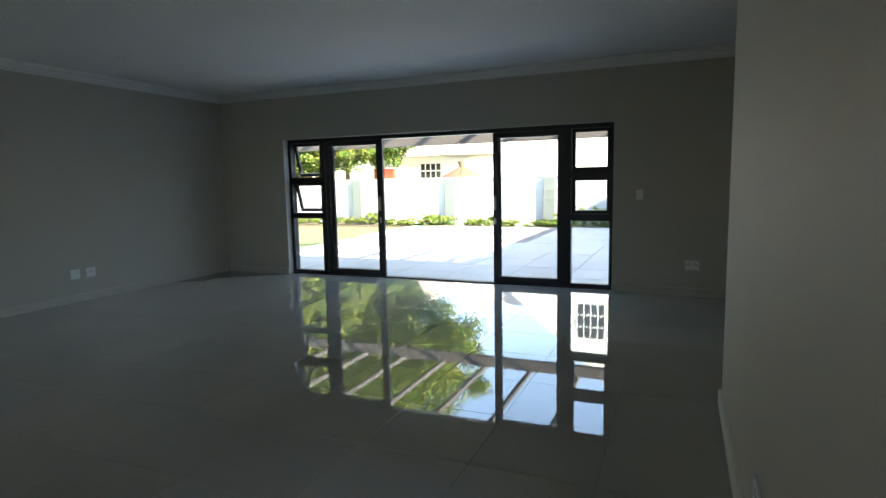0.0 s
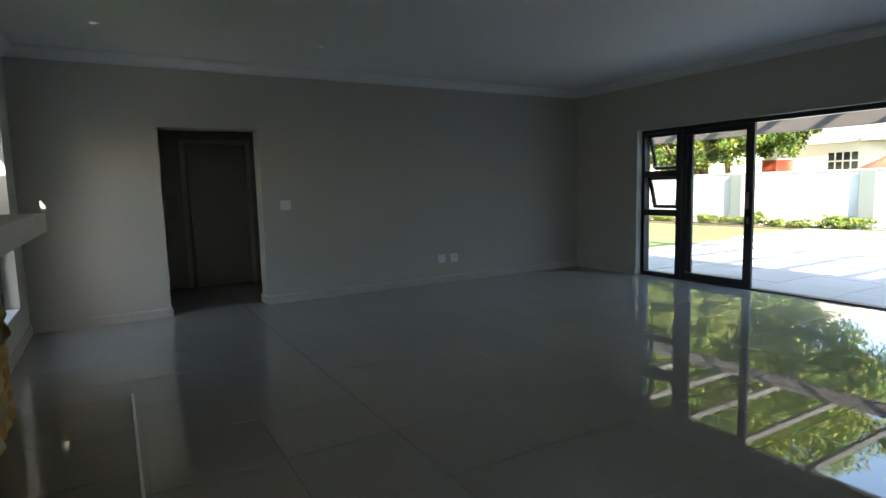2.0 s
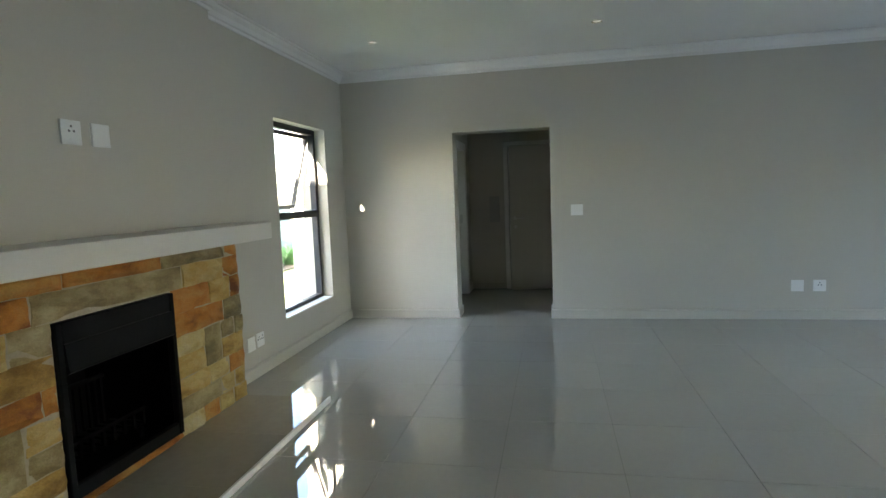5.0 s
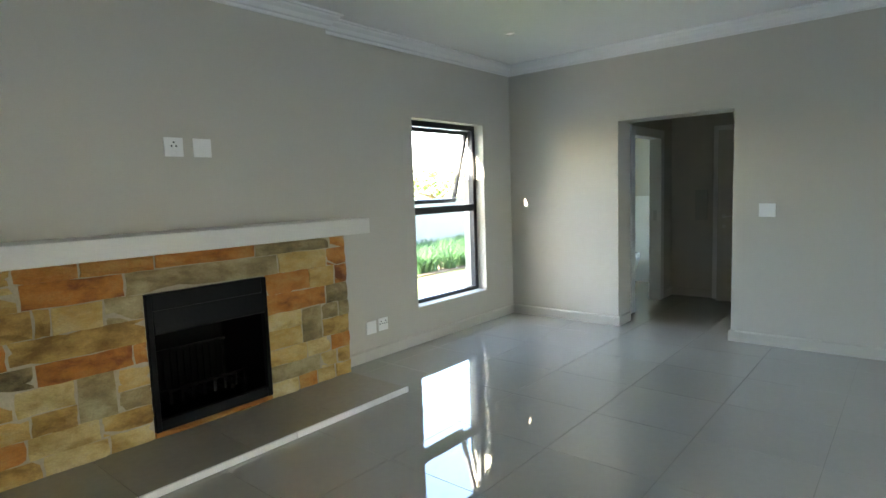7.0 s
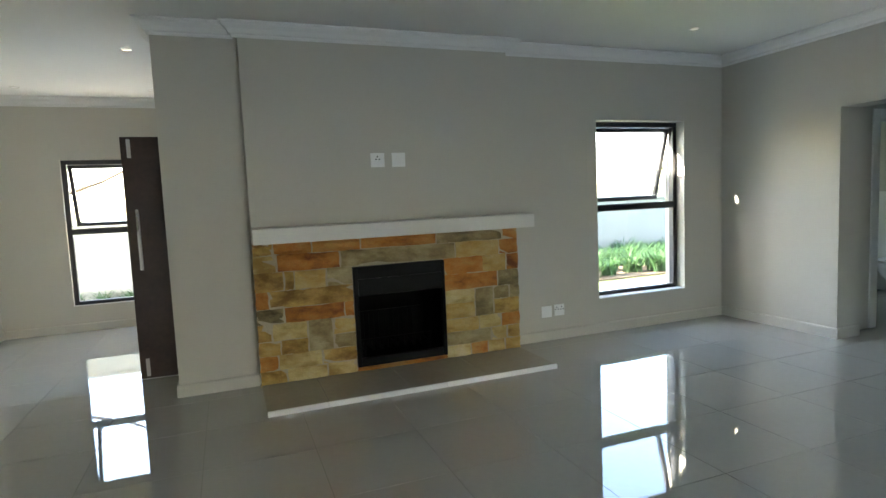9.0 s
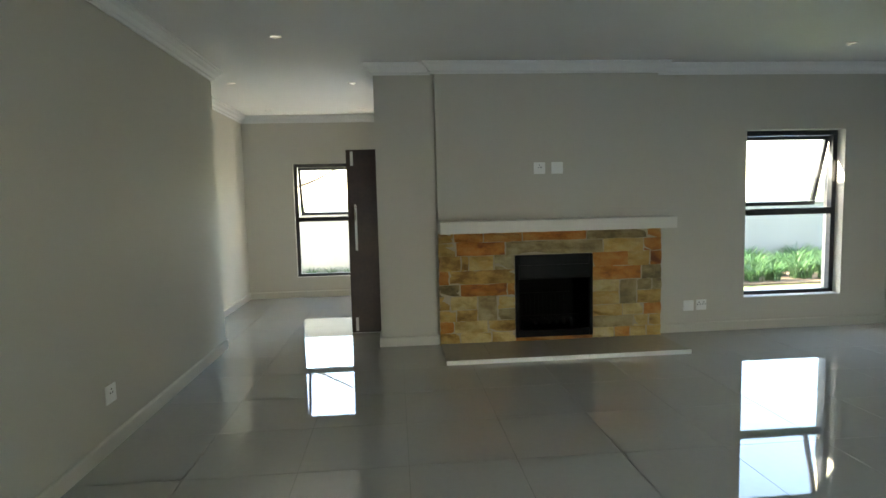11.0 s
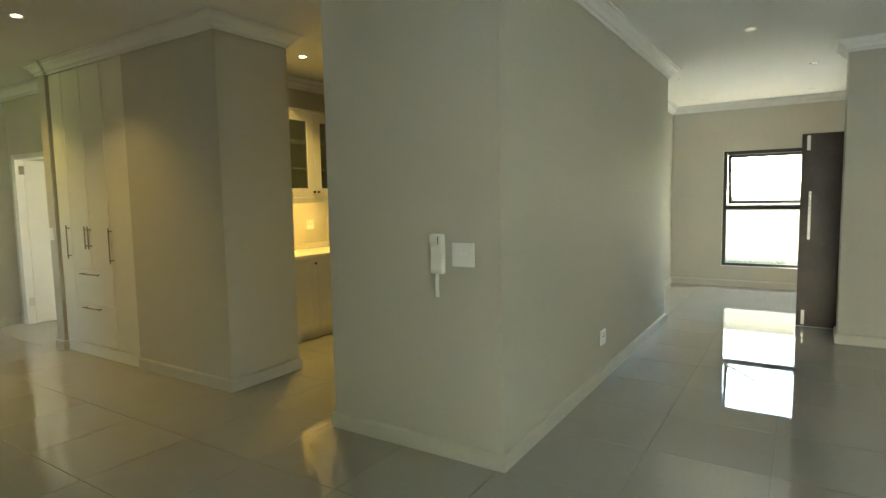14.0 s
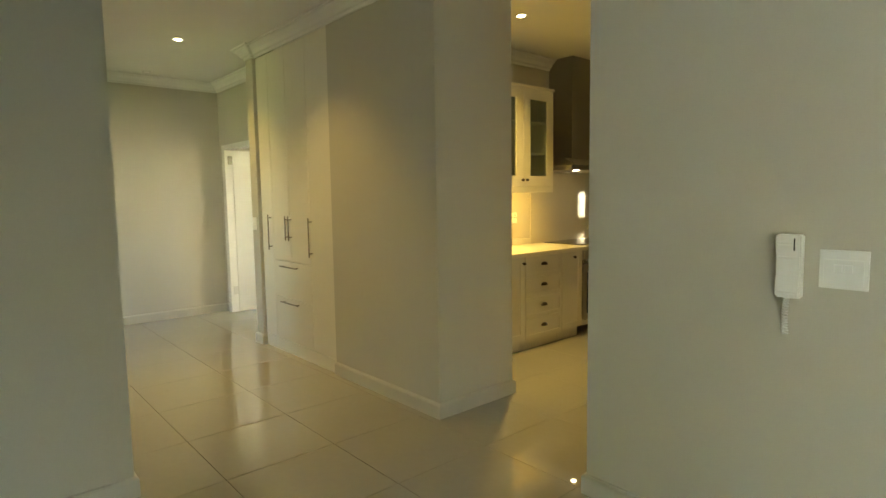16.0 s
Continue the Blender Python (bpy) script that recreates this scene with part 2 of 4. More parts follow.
def boxes(*rows, bevel=0.0, seg=1):
    bm = bmesh.new()
    for r in rows:
        box(bm, *r, bevel=bevel, seg=seg)
    return bm


def tube(bm, a, b, r0, r1=None, n=12):
    a, b = Vector(a), Vector(b)
    r1 = r0 if r1 is None else r1
    m = Matrix.Translation((a + b) / 2) @ (b - a).to_track_quat("Z", "Y").to_matrix().to_4x4()
    bmesh.ops.create_cone(bm, cap_ends=True, segments=n, radius1=r0, radius2=r1, depth=(b - a).length, matrix=m)
    return bm


def prism(bm, outline, a, b, axis_u, axis_v):
    """Extrudes an outline of (u, v) pairs from the point a to the point b."""
    a, b, u, v = Vector(a), Vector(b), Vector(axis_u), Vector(axis_v)
    r0 = [bm.verts.new(a + u * p + v * q) for p, q in outline]
    r1 = [bm.verts.new(b + u * p + v * q) for p, q in outline]
    k = len(outline)
    for i in range(k):
        bm.faces.new((r0[i], r0[(i + 1) % k], r1[(i + 1) % k], r1[i]))
    bm.faces.new(r0[::-1])
    bm.faces.new(r1)
    bmesh.ops.recalc_face_normals(bm, faces=bm.faces[:])
    return bm


def run_wall(name, axis, face0, face1, start, end, top, holes=(), mat=None, z0=0.0, label="greige painted plaster wall"):
    """A wall along x or y between two faces, with holes (from, to, sill, head)."""
    bm = bmesh.new()
    def put(s, e, a, b):
        if e - s > 1e-4 and b - a > 1e-4:
            if axis == "x":
                box(bm, s, face0, a, e, face1, b)
            else:
                box(bm, face0, s, a, face1, e, b)
    at = start
    for h0, h1, sill, head in sorted(holes):
        put(at, h0, z0, top)
        put(h0, h1, z0, sill)
        put(h0, h1, head, top)
        at = h1
    put(at, end, z0, top)
    bmesh.ops.remove_doubles(bm, verts=bm.verts[:], dist=1e-4)
    return tagged(link_mesh(name, bm, mat or M_WALL), label, "wall", kind="structure")


# ---- the shell of the house ----
CEIL, TOP = 2.77, 3.0
N_IN, W_IN, S_IN = 6.93, -6.56, -0.33          # inner faces of the living room
GL = (-5.36, -0.54, 2.05)                       # glazed opening: from, to, head
run_wall("wall_north", "x", N_IN, N_IN + 0.28, -6.84, 7.43, TOP, [(GL[0], GL[1], 0.0, GL[2]), (5.5, 6.5, 1.0, 2.05)])
run_wall("wall_west", "y", W_IN - 0.28, W_IN, S_IN - 0.28, N_IN, TOP, [(0.935, 1.98, 0.0, 2.05)])
run_wall("wall_south", "x", S_IN - 0.28, S_IN, W_IN, -3.93, TOP, [(-6.043, -4.947, 0.337, 2.10)])
FB = (-3.235, -2.443, 0.042, 0.89)                # firebox: from, to, foot, head
run_wall("chimney_breast", "x", -0.80, -0.225, -3.93, -1.695, TOP, [(FB[0], FB[1], FB[2], FB[3])], label="greige chimney breast projecting from the wall")
run_wall("wall_chimney_back", "x", -0.98, -0.80, -3.93, -1.67, TOP, mat=M_PLASTER)
run_wall("wall_pilaster", "x", -0.60, -0.275, -1.664, -1.105, TOP)
run_wall("wall_groove_back", "x", -0.60, -0.30, -1.695, -1.664, TOP)
run_wall("wall_hall_west", "y", -1.95, -1.67, -3.79, -0.60, TOP, [(-1.92, -0.97, 0.0, 2.05)])
run_wall("wall_hall_south", "x", -3.79, -3.51, -1.67, 1.265, TOP, [(-0.86, 0.25, 0.307, 2.05)])
run_wall("wall_hall_east", "y", 0.985, 1.265, -3.51, -0.49, TOP)
run_wall("wall_block_one", "x", -0.49, 3.545, 0.478, 1.655, TOP)
run_wall("wall_kitchen_south", "x", -1.60, -1.32, 1.265, 4.0, TOP, [(2.65, 2.95, 1.0, 1.45)])
run_wall("wall_kitchen_west", "y", 1.265, 1.655, -1.32, -0.49, TOP)
run_wall("wall_kitchen_east", "y", 4.0, 4.28, -1.60, 2.787, TOP)
PASS_S = 3.46
WR = (4.03, 5.32)                               # wardrobe niche
run_wall("wall_block_two", "x", 2.787, PASS_S, 2.79, WR[0], TOP)
run_wall("wall_wardrobe_back", "x", 2.72, 2.787, WR[0], WR[1], TOP)
run_wall("wall_nib", "x", 2.72, PASS_S + 0.03, WR[1], WR[1] + 0.14, TOP)
run_wall("wall_passage_south", "x", 3.02, 3.12, WR[1] + 0.14, 7.24, TOP, [(6.25, 7.07, 0.0, 1.98)])
run_wall("wall_passage_end", "y", 7.24, 7.43, 0.6, N_IN, TOP)
run_wall("wall_block_three", "x", 5.112, 5.37, 3.07, 7.24, TOP, [(5.3, 7.239, 0.0, 2.40)])
run_wall("wall_east", "y", 3.07, 3.35, 5.37, N_IN, TOP)
run_wall("wall_bedroom_south", "x", 0.6, 0.88, 4.28, 7.24, TOP, [(5.2, 6.4, 0.9, 2.05)])
# lobby and bathroom beyond the west opening
run_wall("wall_lobby_south", "x", 0.70, 0.82, -8.50, -6.84, TOP, [(-8.12, -7.22, 0.0, 2.0)])
run_wall("wall_lobby_west", "y", -8.62, -8.50, 0.82, 2.75, TOP)
run_wall("wall_lobby_north", "x", 2.60, 2.72, -8.50, -6.84, TOP)
run_wall("wall_bath_south", "x", -1.15, -0.95, -9.5, -6.84, TOP, mat=M_WALL)
run_wall("wall_bath_east", "y", -7.06, -6.842, -0.95, 0.685, TOP)
run_wall("wall_bath_west", "y", -9.50, -9.30, -0.95, 0.70, TOP)
run_wall("wall_bath_north", "x", 0.70, 0.82, -9.5, -8.62, TOP, [(-9.26, -8.68, 0.5, 2.5)])

ceiling = tagged(link_mesh("ceiling", boxes((-6.84, -0.61, CEIL, 7.43, 7.21, TOP - 0.02), (-1.95, -3.79, CEIL, 1.265, -0.61, TOP - 0.02), (1.265, -1.6, CEIL, 4.28, -0.61, TOP - 0.02), (-9.5, -1.15, CEIL, -6.84, 2.72, TOP - 0.02)), M_CEIL), "white painted plasterboard ceiling", "ceiling", kind="structure")
# The last box is an unseen parapet, added to trim the sun patch indoors.
roof_main = tagged(link_mesh("roof", boxes((-7.0, -0.9, TOP, 7.7, 7.4, TOP + 0.25), (-9.7, -1.35, TOP, -7.0, 2.9, TOP + 0.25), (-2.1, -3.9, TOP, 1.4, -0.9, 3.4), (-2.1, -3.9, 3.4, -1.95, -0.9, 3.92)), M_ROOF),
                   "flat roof of the house with an added sun-blocking parapet", "roof", kind="structure")
floor = tagged(link_mesh("floor", boxes((-6.84, -0.61, -0.12, 7.43, 7.21, -0.004), (-1.95, -3.79, -0.12, 1.265, -0.61, -0.004), (1.265, -1.6, -0.12, 4.28, -0.61, -0.004), (-9.5, -1.15, -0.12, -6.84, 2.72, -0.004)), M_GROUT), "polished off-white porcelain tiled floor", "floor", kind="structure")

# the outside of the house in the garden
run_wall("wall_wing", "y", 1.8, 2.1, 7.21, 17.8, 3.05, mat=M_PLASTER, z0=-0.1, label="white plastered garden wing wall")

# ---- openings ----
def vframe(bm, x0, x1, z0, z1, w, y0, y1):
    """A rectangular frame standing in the plane of x and z."""
    box(bm, x0, y0, z0, x0 + w, y1, z1)
    box(bm, x1 - w, y0, z0, x1, y1, z1)
    box(bm, x0 + w, y0, z0, x1 - w, y1, z0 + w)
    box(bm, x0 + w, y0, z1 - w, x1 - w, y1, z1)
    return bm


def pane(parent, x0, x1, z0, z1, y, thick=0.006):
    p = part("pane", boxes((x0, y - thick / 2, z0, x1, y + thick / 2, z1)), M_GLASS, parent)
    p.visible_shadow = False
    return p


def open_sash(parent, x0, x1, z0, z1, y, angle, out):
    """A top-hung sash, swung outwards (out: +1 towards +y)."""
    sash = part("sash", vframe(bmesh.new(), x0, x1, z0 - z1, 0, 0.042, -0.018, 0.018), M_ALU, parent)
    sash.matrix_basis = pose(0, y, z1, angle * out, 0, 0)
    g = part("pane", boxes((x0 + 0.042, -0.003, z0 - z1 + 0.042, x1 - 0.042, 0.003, -0.042)), M_GLASS, sash)
    g.visible_shadow = False
    for sx in (x0 + 0.05, x1 - 0.09) if angle > 5 else ():
        bm = bmesh.new()
        tube(bm, (sx, 0, z0 - z1 + 0.04), (sx + 0.03, -0.10 * out, z0 - z1 + 0.075), 0.007, n=6)
        tube(bm, (sx + 0.03, -0.10 * out, z0 - z1 + 0.075), (sx + 0.035, -0.12 * out, z0 - z1 + 0.16), 0.006, n=6)
        part("stay", bm, M_ALU, sash)
    return sash


def tall_window(name, x0, x1, z0, z1, y, mid, out):
    w = thing(name, (0, 0, 0), "charcoal aluminium window with top sash swung open", "window")
    tagged(w, kind="structure")
    bm = vframe(bmesh.new(), x0, x1, z0, z1, 0.05, y - 0.03, y + 0.03)
    box(bm, x0 + 0.05, y - 0.03, mid - 0.035, x1 - 0.05, y + 0.03, mid + 0.035)
    part("window_frame", bm, M_ALU, w)
    pane(w, x0 + 0.05, x1 - 0.05, z0 + 0.05, mid - 0.035, y)
    open_sash(w, x0 + 0.052, x1 - 0.052, mid + 0.037, z1 - 0.052, y + 0.032 * out, 15, out)
    return w


win_s = tall_window("window_1", -6.043, -4.947, 0.337, 2.10, -0.47, 1.24, -1)
win_h = tall_window("window_2", -0.86, 0.25, 0.307, 2.05, -3.585, 1.20, -1)
part("window_sill", boxes((-6.043, -0.44, 0.337, -4.947, -0.333, 0.349)), M_TRIM, win_s)
part("window_sill", boxes((-0.86, -3.553, 0.307, 0.25, -3.512, 0.315)), M_TRIM, win_h)

# sliding doors with side lights
GY = 7.09
slider = tagged(thing("window_3", (0, 0, 0), "charcoal aluminium sliding doors, standing open, with side lights", "sliding door"), kind="structure")
bm = bmesh.new()
H = GL[2]
box(bm, GL[0], GY - 0.05, 0, GL[0] + 0.05, GY + 0.05, H)
box(bm, GL[1] - 0.05, GY - 0.05, 0, GL[1], GY + 0.05, H)
box(bm, GL[0] + 0.05, GY - 0.05, H - 0.055, GL[1] - 0.05, GY + 0.05, H)
box(bm, GL[0] + 0.05, GY - 0.05, 0, GL[1] - 0.05, GY + 0.05, 0.018)
for x0, x1 in ((-4.79, -4.71), (-1.15, -1.06)):
    box(bm, x0, GY - 0.05, 0.018, x1, GY + 0.05, H - 0.055)
for x0, x1 in ((GL[0] + 0.05, -4.79), (-1.06, GL[1] - 0.05)):
    for z in (0.90, 1.44):
        box(bm, x0, GY - 0.05, z - 0.042, x1, GY + 0.05, z + 0.042)
    box(bm, x0, GY - 0.05, 0.018, x1, GY + 0.05, 0.06)
part("door_frame", bm, M_ALU, slider)
pane(slider, GL[0] + 0.05, -4.79, 0.06, 0.858, GY)
pane(slider, -1.06, GL[1] - 0.05, 0.06, 0.858, GY)
for z0, z1 in ((0.942, 1.398), (1.482, H - 0.055)):
    open_sash(slider, GL[0] + 0.052, -4.792, z0, z1, GY + 0.03, 16, 1)
    open_sash(slider, -1.058, GL[1] - 0.052, z0, z1, GY + 0.03, 1.0, 1)
def slide_leaf(x0, x1, y, stile_l, stile_r, handle):
    bm = bmesh.new()
    box(bm, x0, y - 0.02, 0.02, x0 + stile_l, y + 0.02, H - 0.057)
    box(bm, x1 - stile_r, y - 0.02, 0.02, x1, y + 0.02, H - 0.057)
    box(bm, x0 + stile_l, y - 0.02, 0.02, x1 - stile_r, y + 0.02, 0.105)
    box(bm, x0 + stile_l, y - 0.02, H - 0.125, x1 - stile_r, y + 0.02, H - 0.057)
    leaf = part("sliding_leaf", bm, M_ALU, slider)
    pane(leaf, x0 + stile_l, x1 - stile_r, 0.105, H - 0.125, y)
    part("handle", boxes((handle - 0.014, y - 0.045, 0.98, handle + 0.014, y - 0.02, 1.18), (handle - 0.012, y - 0.035, 0.80, handle + 0.012, y - 0.02, 0.88), bevel=0.004), M_CHROME, leaf)
slide_leaf(-4.70, -3.73, GY - 0.022, 0.06, 0.10, -3.78)
slide_leaf(-4.66, -3.76, GY + 0.024, 0.07, 0.09, -3.80)
slide_leaf(-2.08, -1.10, GY - 0.022, 0.07, 0.11, -2.05)
slide_leaf(-2.06, -1.14, GY + 0.024, 0.07, 0.10, -2.03)

# ---- skirtings and cornices ----
def trim_run(name, pts, profile, mat, label, closed=False):
    """Sweeps a profile of (off the wall, up) along corners in plan; the room lies to the left of the way."""
    bm = bmesh.new()
    n = len(pts)
    rings = []
    for i, p in enumerate(pts):
        p = Vector(p)
        d0 = (p - Vector(pts[i - 1])).normalized() if i or closed else None
        d1 = (Vector(pts[(i + 1) % n]) - p).normalized() if i < n - 1 or closed else None
        d0, d1 = d0 or d1, d1 or d0
        n0, n1 = Vector((-d0.y, d0.x)), Vector((-d1.y, d1.x))
        mit = (n0 + n1) / (1 + n0.dot(n1))
        rings.append([bm.verts.new((p.x + mit.x * u, p.y + mit.y * u, v)) for u, v in profile])
    k = len(profile)
    for i in range(n if closed else n - 1):
        a, b = rings[i], rings[(i + 1) % n]
        for q in range(k):
            bm.faces.new((a[q], b[q], b[(q + 1) % k], a[(q + 1) % k]))
    if not closed:
        bm.faces.new(rings[0])
        bm.faces.new(rings[-1][::-1])
    bmesh.ops.recalc_face_normals(bm, faces=bm.faces[:])
    return tagged(link_mesh(name, bm, mat), label, "trim", kind="structure")


C = CEIL - 0.001
CORNICE = [(0.001, C), (0.001, C - 0.105), (0.014, C - 0.105), (0.018, C - 0.085), (0.034, C - 0.078), (0.05, C - 0.05), (0.078, C - 0.03), (0.084, C - 0.016), (0.10, C - 0.014), (0.10, C)]
SKIRT = [(0.0005, 0.0), (0.018, 0.0), (0.018, 0.082), (0.012, 0.092), (0.0005, 0.096)]
NICHE = PASS_S
LOOP = [(-6.56, 6.93), (-6.56, -0.33), (-3.93, -0.33), (-3.93, -0.225), (-1.67, -0.225), (-1.67, -0.275), (-1.105, -0.275), (-1.105, -0.60), (-1.67, -0.60),
        (-1.67, -3.51), (0.985, -3.51), (0.985, -0.49), (0.478, -0.49), (0.478, 3.545), (1.655, 3.545), (1.655, -1.32), (4.0, -1.32), (4.0, 2.787), (2.79, 2.787), (2.79, NICHE),
        (WR[1], NICHE), (WR[1], NICHE + 0.03), (WR[1] + 0.14, NICHE + 0.03), (WR[1] + 0.14, 3.12), (7.24, 3.12), (7.24, 5.112), (3.07, 5.112), (3.07, 6.93)]
trim_run("trim_cornice", LOOP, CORNICE, M_CEIL, "white moulded plaster cornice", closed=True)
def skirting(*pts):
    trim_run("baseboard", pts, SKIRT, M_SKIRT, "painted skirting board")
skirting((GL[0], N_IN), (W_IN, N_IN), (W_IN, 1.98), (W_IN - 0.28, 1.98))
skirting((W_IN - 0.28, 0.935), (W_IN, 0.935), (W_IN, S_IN), (-3.93, S_IN), (-3.93, -0.225))
skirting((-1.664, -0.299), (-1.664, -0.275), (-1.105, -0.275), (-1.105, -0.60), (-1.67, -0.60), (-1.67, -0.97))
skirting((-1.67, -1.92), (-1.67, -3.51), (0.985, -3.51), (0.985, -0.49), (0.478, -0.49), (0.478, 3.545), (1.655, 3.545), (1.655, 2.2))
skirting((3.38, 2.787), (2.79, 2.787), (2.79, NICHE), (WR[0], NICHE))
skirting((WR[1], NICHE), (WR[1], NICHE + 0.03), (WR[1] + 0.14, NICHE + 0.03), (WR[1] + 0.14, 3.12), (6.17, 3.12))
skirting((7.15, 3.12), (7.24, 3.12), (7.24, 5.112))
skirting((5.3, 5.112), (3.07, 5.112), (3.07, N_IN), (GL[1], N_IN))
skirting((-6.84, 2.60), (-8.50, 2.60), (-8.50, 2.28))
skirting((-8.50, 1.31), (-8.50, 0.82), (-8.18, 0.82))


# ---- fireplace ----
rnd = random.Random(7)
SX0, SX1, SZ0, SZ1, SY = -1.687, -3.95, 0.014, 1.125, -0.085    # stone field and its face
fire = thing("fireplace", (-2.8, -0.1, 0.05), "sandstone-clad fireplace with a pale mantel and black firebox", "fireplace")
def fpart(name, bm, mat, label="", parent=None, smooth=False):
    ob = part(name, bm, mat, parent or fire, label, smooth)
    if parent is None:
        ob.location = (2.8, 0.025, -0.05)
    return ob

for x0, z0, x1 in ((FB[1], SZ0, SX0 - 0.004), (SX1 + 0.004, SZ0, FB[0]), (FB[0], FB[3], FB[1])):
    fpart("mortar", boxes((x0, -0.148, z0, x1, SY - 0.001, SZ1)), M_MORTAR, "pale lime mortar joints")

def stone(x0, x1, z0, z1, kind):
    """One rough-faced block: a bevelled slab whose face is pushed in and out."""
    bm = bmesh.new()
    lo, hi = min(x0, x1), max(x0, x1)
    nx, nz = max(2, min(5, round((hi - lo) / 0.08))), 3
    g = 0.0015
    proud = rnd.uniform(-0.010, 0.016)
    grid = []
    for a in range(nx + 1):
        col = []
        for b in range(nz + 1):
            edge = a in (0, nx) or b in (0, nz)
            x = lo + g + (hi - lo - 2 * g) * a / nx + rnd.uniform(-0.005, 0.005)
            z = z0 + g + (z1 - z0 - 2 * g) * b / nz + rnd.uniform(-0.005, 0.005)
            y = SY + (rnd.uniform(-0.004, 0.005) + max(0.0, proud * 0.6) if edge else proud + rnd.uniform(0.006, 0.030))
            col.append(bm.verts.new((x, y, z)))
        grid.append(col)
    for a in range(nx):
        for b in range(nz):
            bm.faces.new((grid[a][b], grid[a][b + 1], grid[a + 1][b + 1], grid[a + 1][b]))
    rim = [e for e in bm.edges if e.is_boundary]
    ext = bmesh.ops.extrude_edge_only(bm, edges=rim)
    for v in ext["geom"]:
        if isinstance(v, bmesh.types.BMVert):
            v.co.y = SY - 0.02
    bmesh.ops.recalc_face_normals(bm, faces=bm.faces[:])
    ob = fpart("stone", bm, M_STONE[kind])
    return ob

def course(v0, v1, *row):
    """Blocks of one course: v from the top of the field, u from its hall side, both as shares; kind of stone."""
    for u0, u1, kind in row:
        stone(SX0 + (SX1 - SX0) * u0, SX0 + (SX1 - SX0) * u1, SZ1 - (SZ1 - SZ0) * v1, SZ1 - (SZ1 - SZ0) * v0, kind)

T, R, G, K = 0, 1, 2, 3
FL, FR = (FB[1] - SX0) / (SX1 - SX0), (FB[0] - SX0) / (SX1 - SX0)
course(0.0, 0.085, (0, 0.065, T), (0.07, 0.195, R), (0.20, 0.365, R), (0.37, 0.655, R), (0.66, 0.93, G), (0.935, 1, R))
course(0.085, 0.205, (0, 0.075, K), (0.08, 0.29, R), (0.296, 0.73, G), (0.735, 0.915, T), (0.92, 1, R))
course(0.205, 0.335, (0, 0.095, T), (0.10, 0.13, T), (0.135, 0.24, T), (0.245, FL, G), (FR, 0.86, R), (0.845, 0.945, T), (0.95, 1, R))
course(0.335, 0.46, (0, 0.042, R), (0.047, FL, T), (FR, 0.905, R), (0.91, 1, G))
course(0.46, 0.565, (0, 0.088, G), (0.093, 0.297, R), (0.302, FL, R), (FR, 0.805, K), (0.89, 0.955, G), (0.96, 1, G))
course(0.565, 0.685, (0, 0.045, T), (0.05, 0.165, K), (0.257, FL, T), (FR, 0.805, T), (0.89, 1, T))
course(0.465, 0.685, (0.81, 0.885, G))
course(0.685, 0.79, (0, 0.07, T), (0.075, 0.165, T), (0.257, FL, G), (FR, 0.82, T), (0.825, 0.915, K), (0.92, 1, R))
course(0.565, 0.79, (0.17, 0.252, G))
course(0.79, 0.895, (0, 0.06, R), (0.065, 0.21, K), (0.215, FL, T), (FR, 0.87, G), (0.875, 0.94, K), (0.945, 1, T))
course(0.895, 1.0, (0, 0.085, T), (0.09, 0.225, K), (0.23, FL, K), (FR, 0.78, K), (0.785, 0.855, R), (0.86, 0.93, K), (0.935, 1, T))

stone(FB[1] - 0.004, FB[0] + 0.004, 0.014, 0.06, R)

# mantel shelf and raised tiled hearth
mantel = fpart("mantel_shelf", boxes((-3.985, -0.148, 1.133, -1.69, 0.175, 1.245), bevel=0.006, seg=2), M_MANTEL, "pale painted mantel shelf")
HX0, HX1, HY, HZ = -3.935, -1.69, 0.552, 0.03
hearth = fpart("hearth", boxes((HX0 + 0.004, -0.148, 0.0, HX1 - 0.004, HY - 0.006, HZ - 0.008)), M_GROUT, "low tiled hearth")
for k in range(4):
    x0, x1 = HX0 + 0.61 * k, min(HX0 + 0.61 * (k + 1) - 0.003, HX1)
    part("hearth_tile", boxes((x0, -0.08, HZ - 0.012, x1, HY - 0.012, HZ), bevel=0.0015), M_HEARTH, hearth)
for x0, x1 in ((HX0, -2.985), (-2.98, -2.1), (-2.097, HX1)):
    part("edge_strip", boxes((x0, HY - 0.011, 0.0, x1, HY + 0.004, HZ + 0.008), bevel=0.002), M_TRIM, hearth, "white hearth edge trim")

# black steel firebox set into the breast
fx0, fx1, fz0, fz1 = FB[0] + 0.003, FB[1] - 0.003, FB[2] + 0.02, FB[3] - 0.003
firebox = fpart("firebox", boxes((fx0, -0.706, fz0, fx1, -0.70, fz1)), M_SOOT, "sooty black steel firebox")
for row in ((fx0, -0.70, fz0, fx0 + 0.006, -0.10, fz1), (fx1 - 0.006, -0.70, fz0, fx1, -0.10, fz1)):
    part("side_plate", boxes(row), M_SOOT, firebox)
part("base_plate", boxes((fx0 + 0.006, -0.70, fz0, fx1 - 0.006, -0.10, fz0 + 0.006)), M_SOOT, firebox)
part("top_plate", boxes((fx0 + 0.006, -0.70, fz1 - 0.006, fx1 - 0.006, -0.10, fz1)), M_SOOT, firebox)
for row in ((fx0, -0.10, fz0, fx0 + 0.035, -0.062, fz1), (fx1 - 0.035, -0.10, fz0, fx1, -0.062, fz1)):
    part("side_frame", boxes(row, bevel=0.004), M_IRON, firebox)
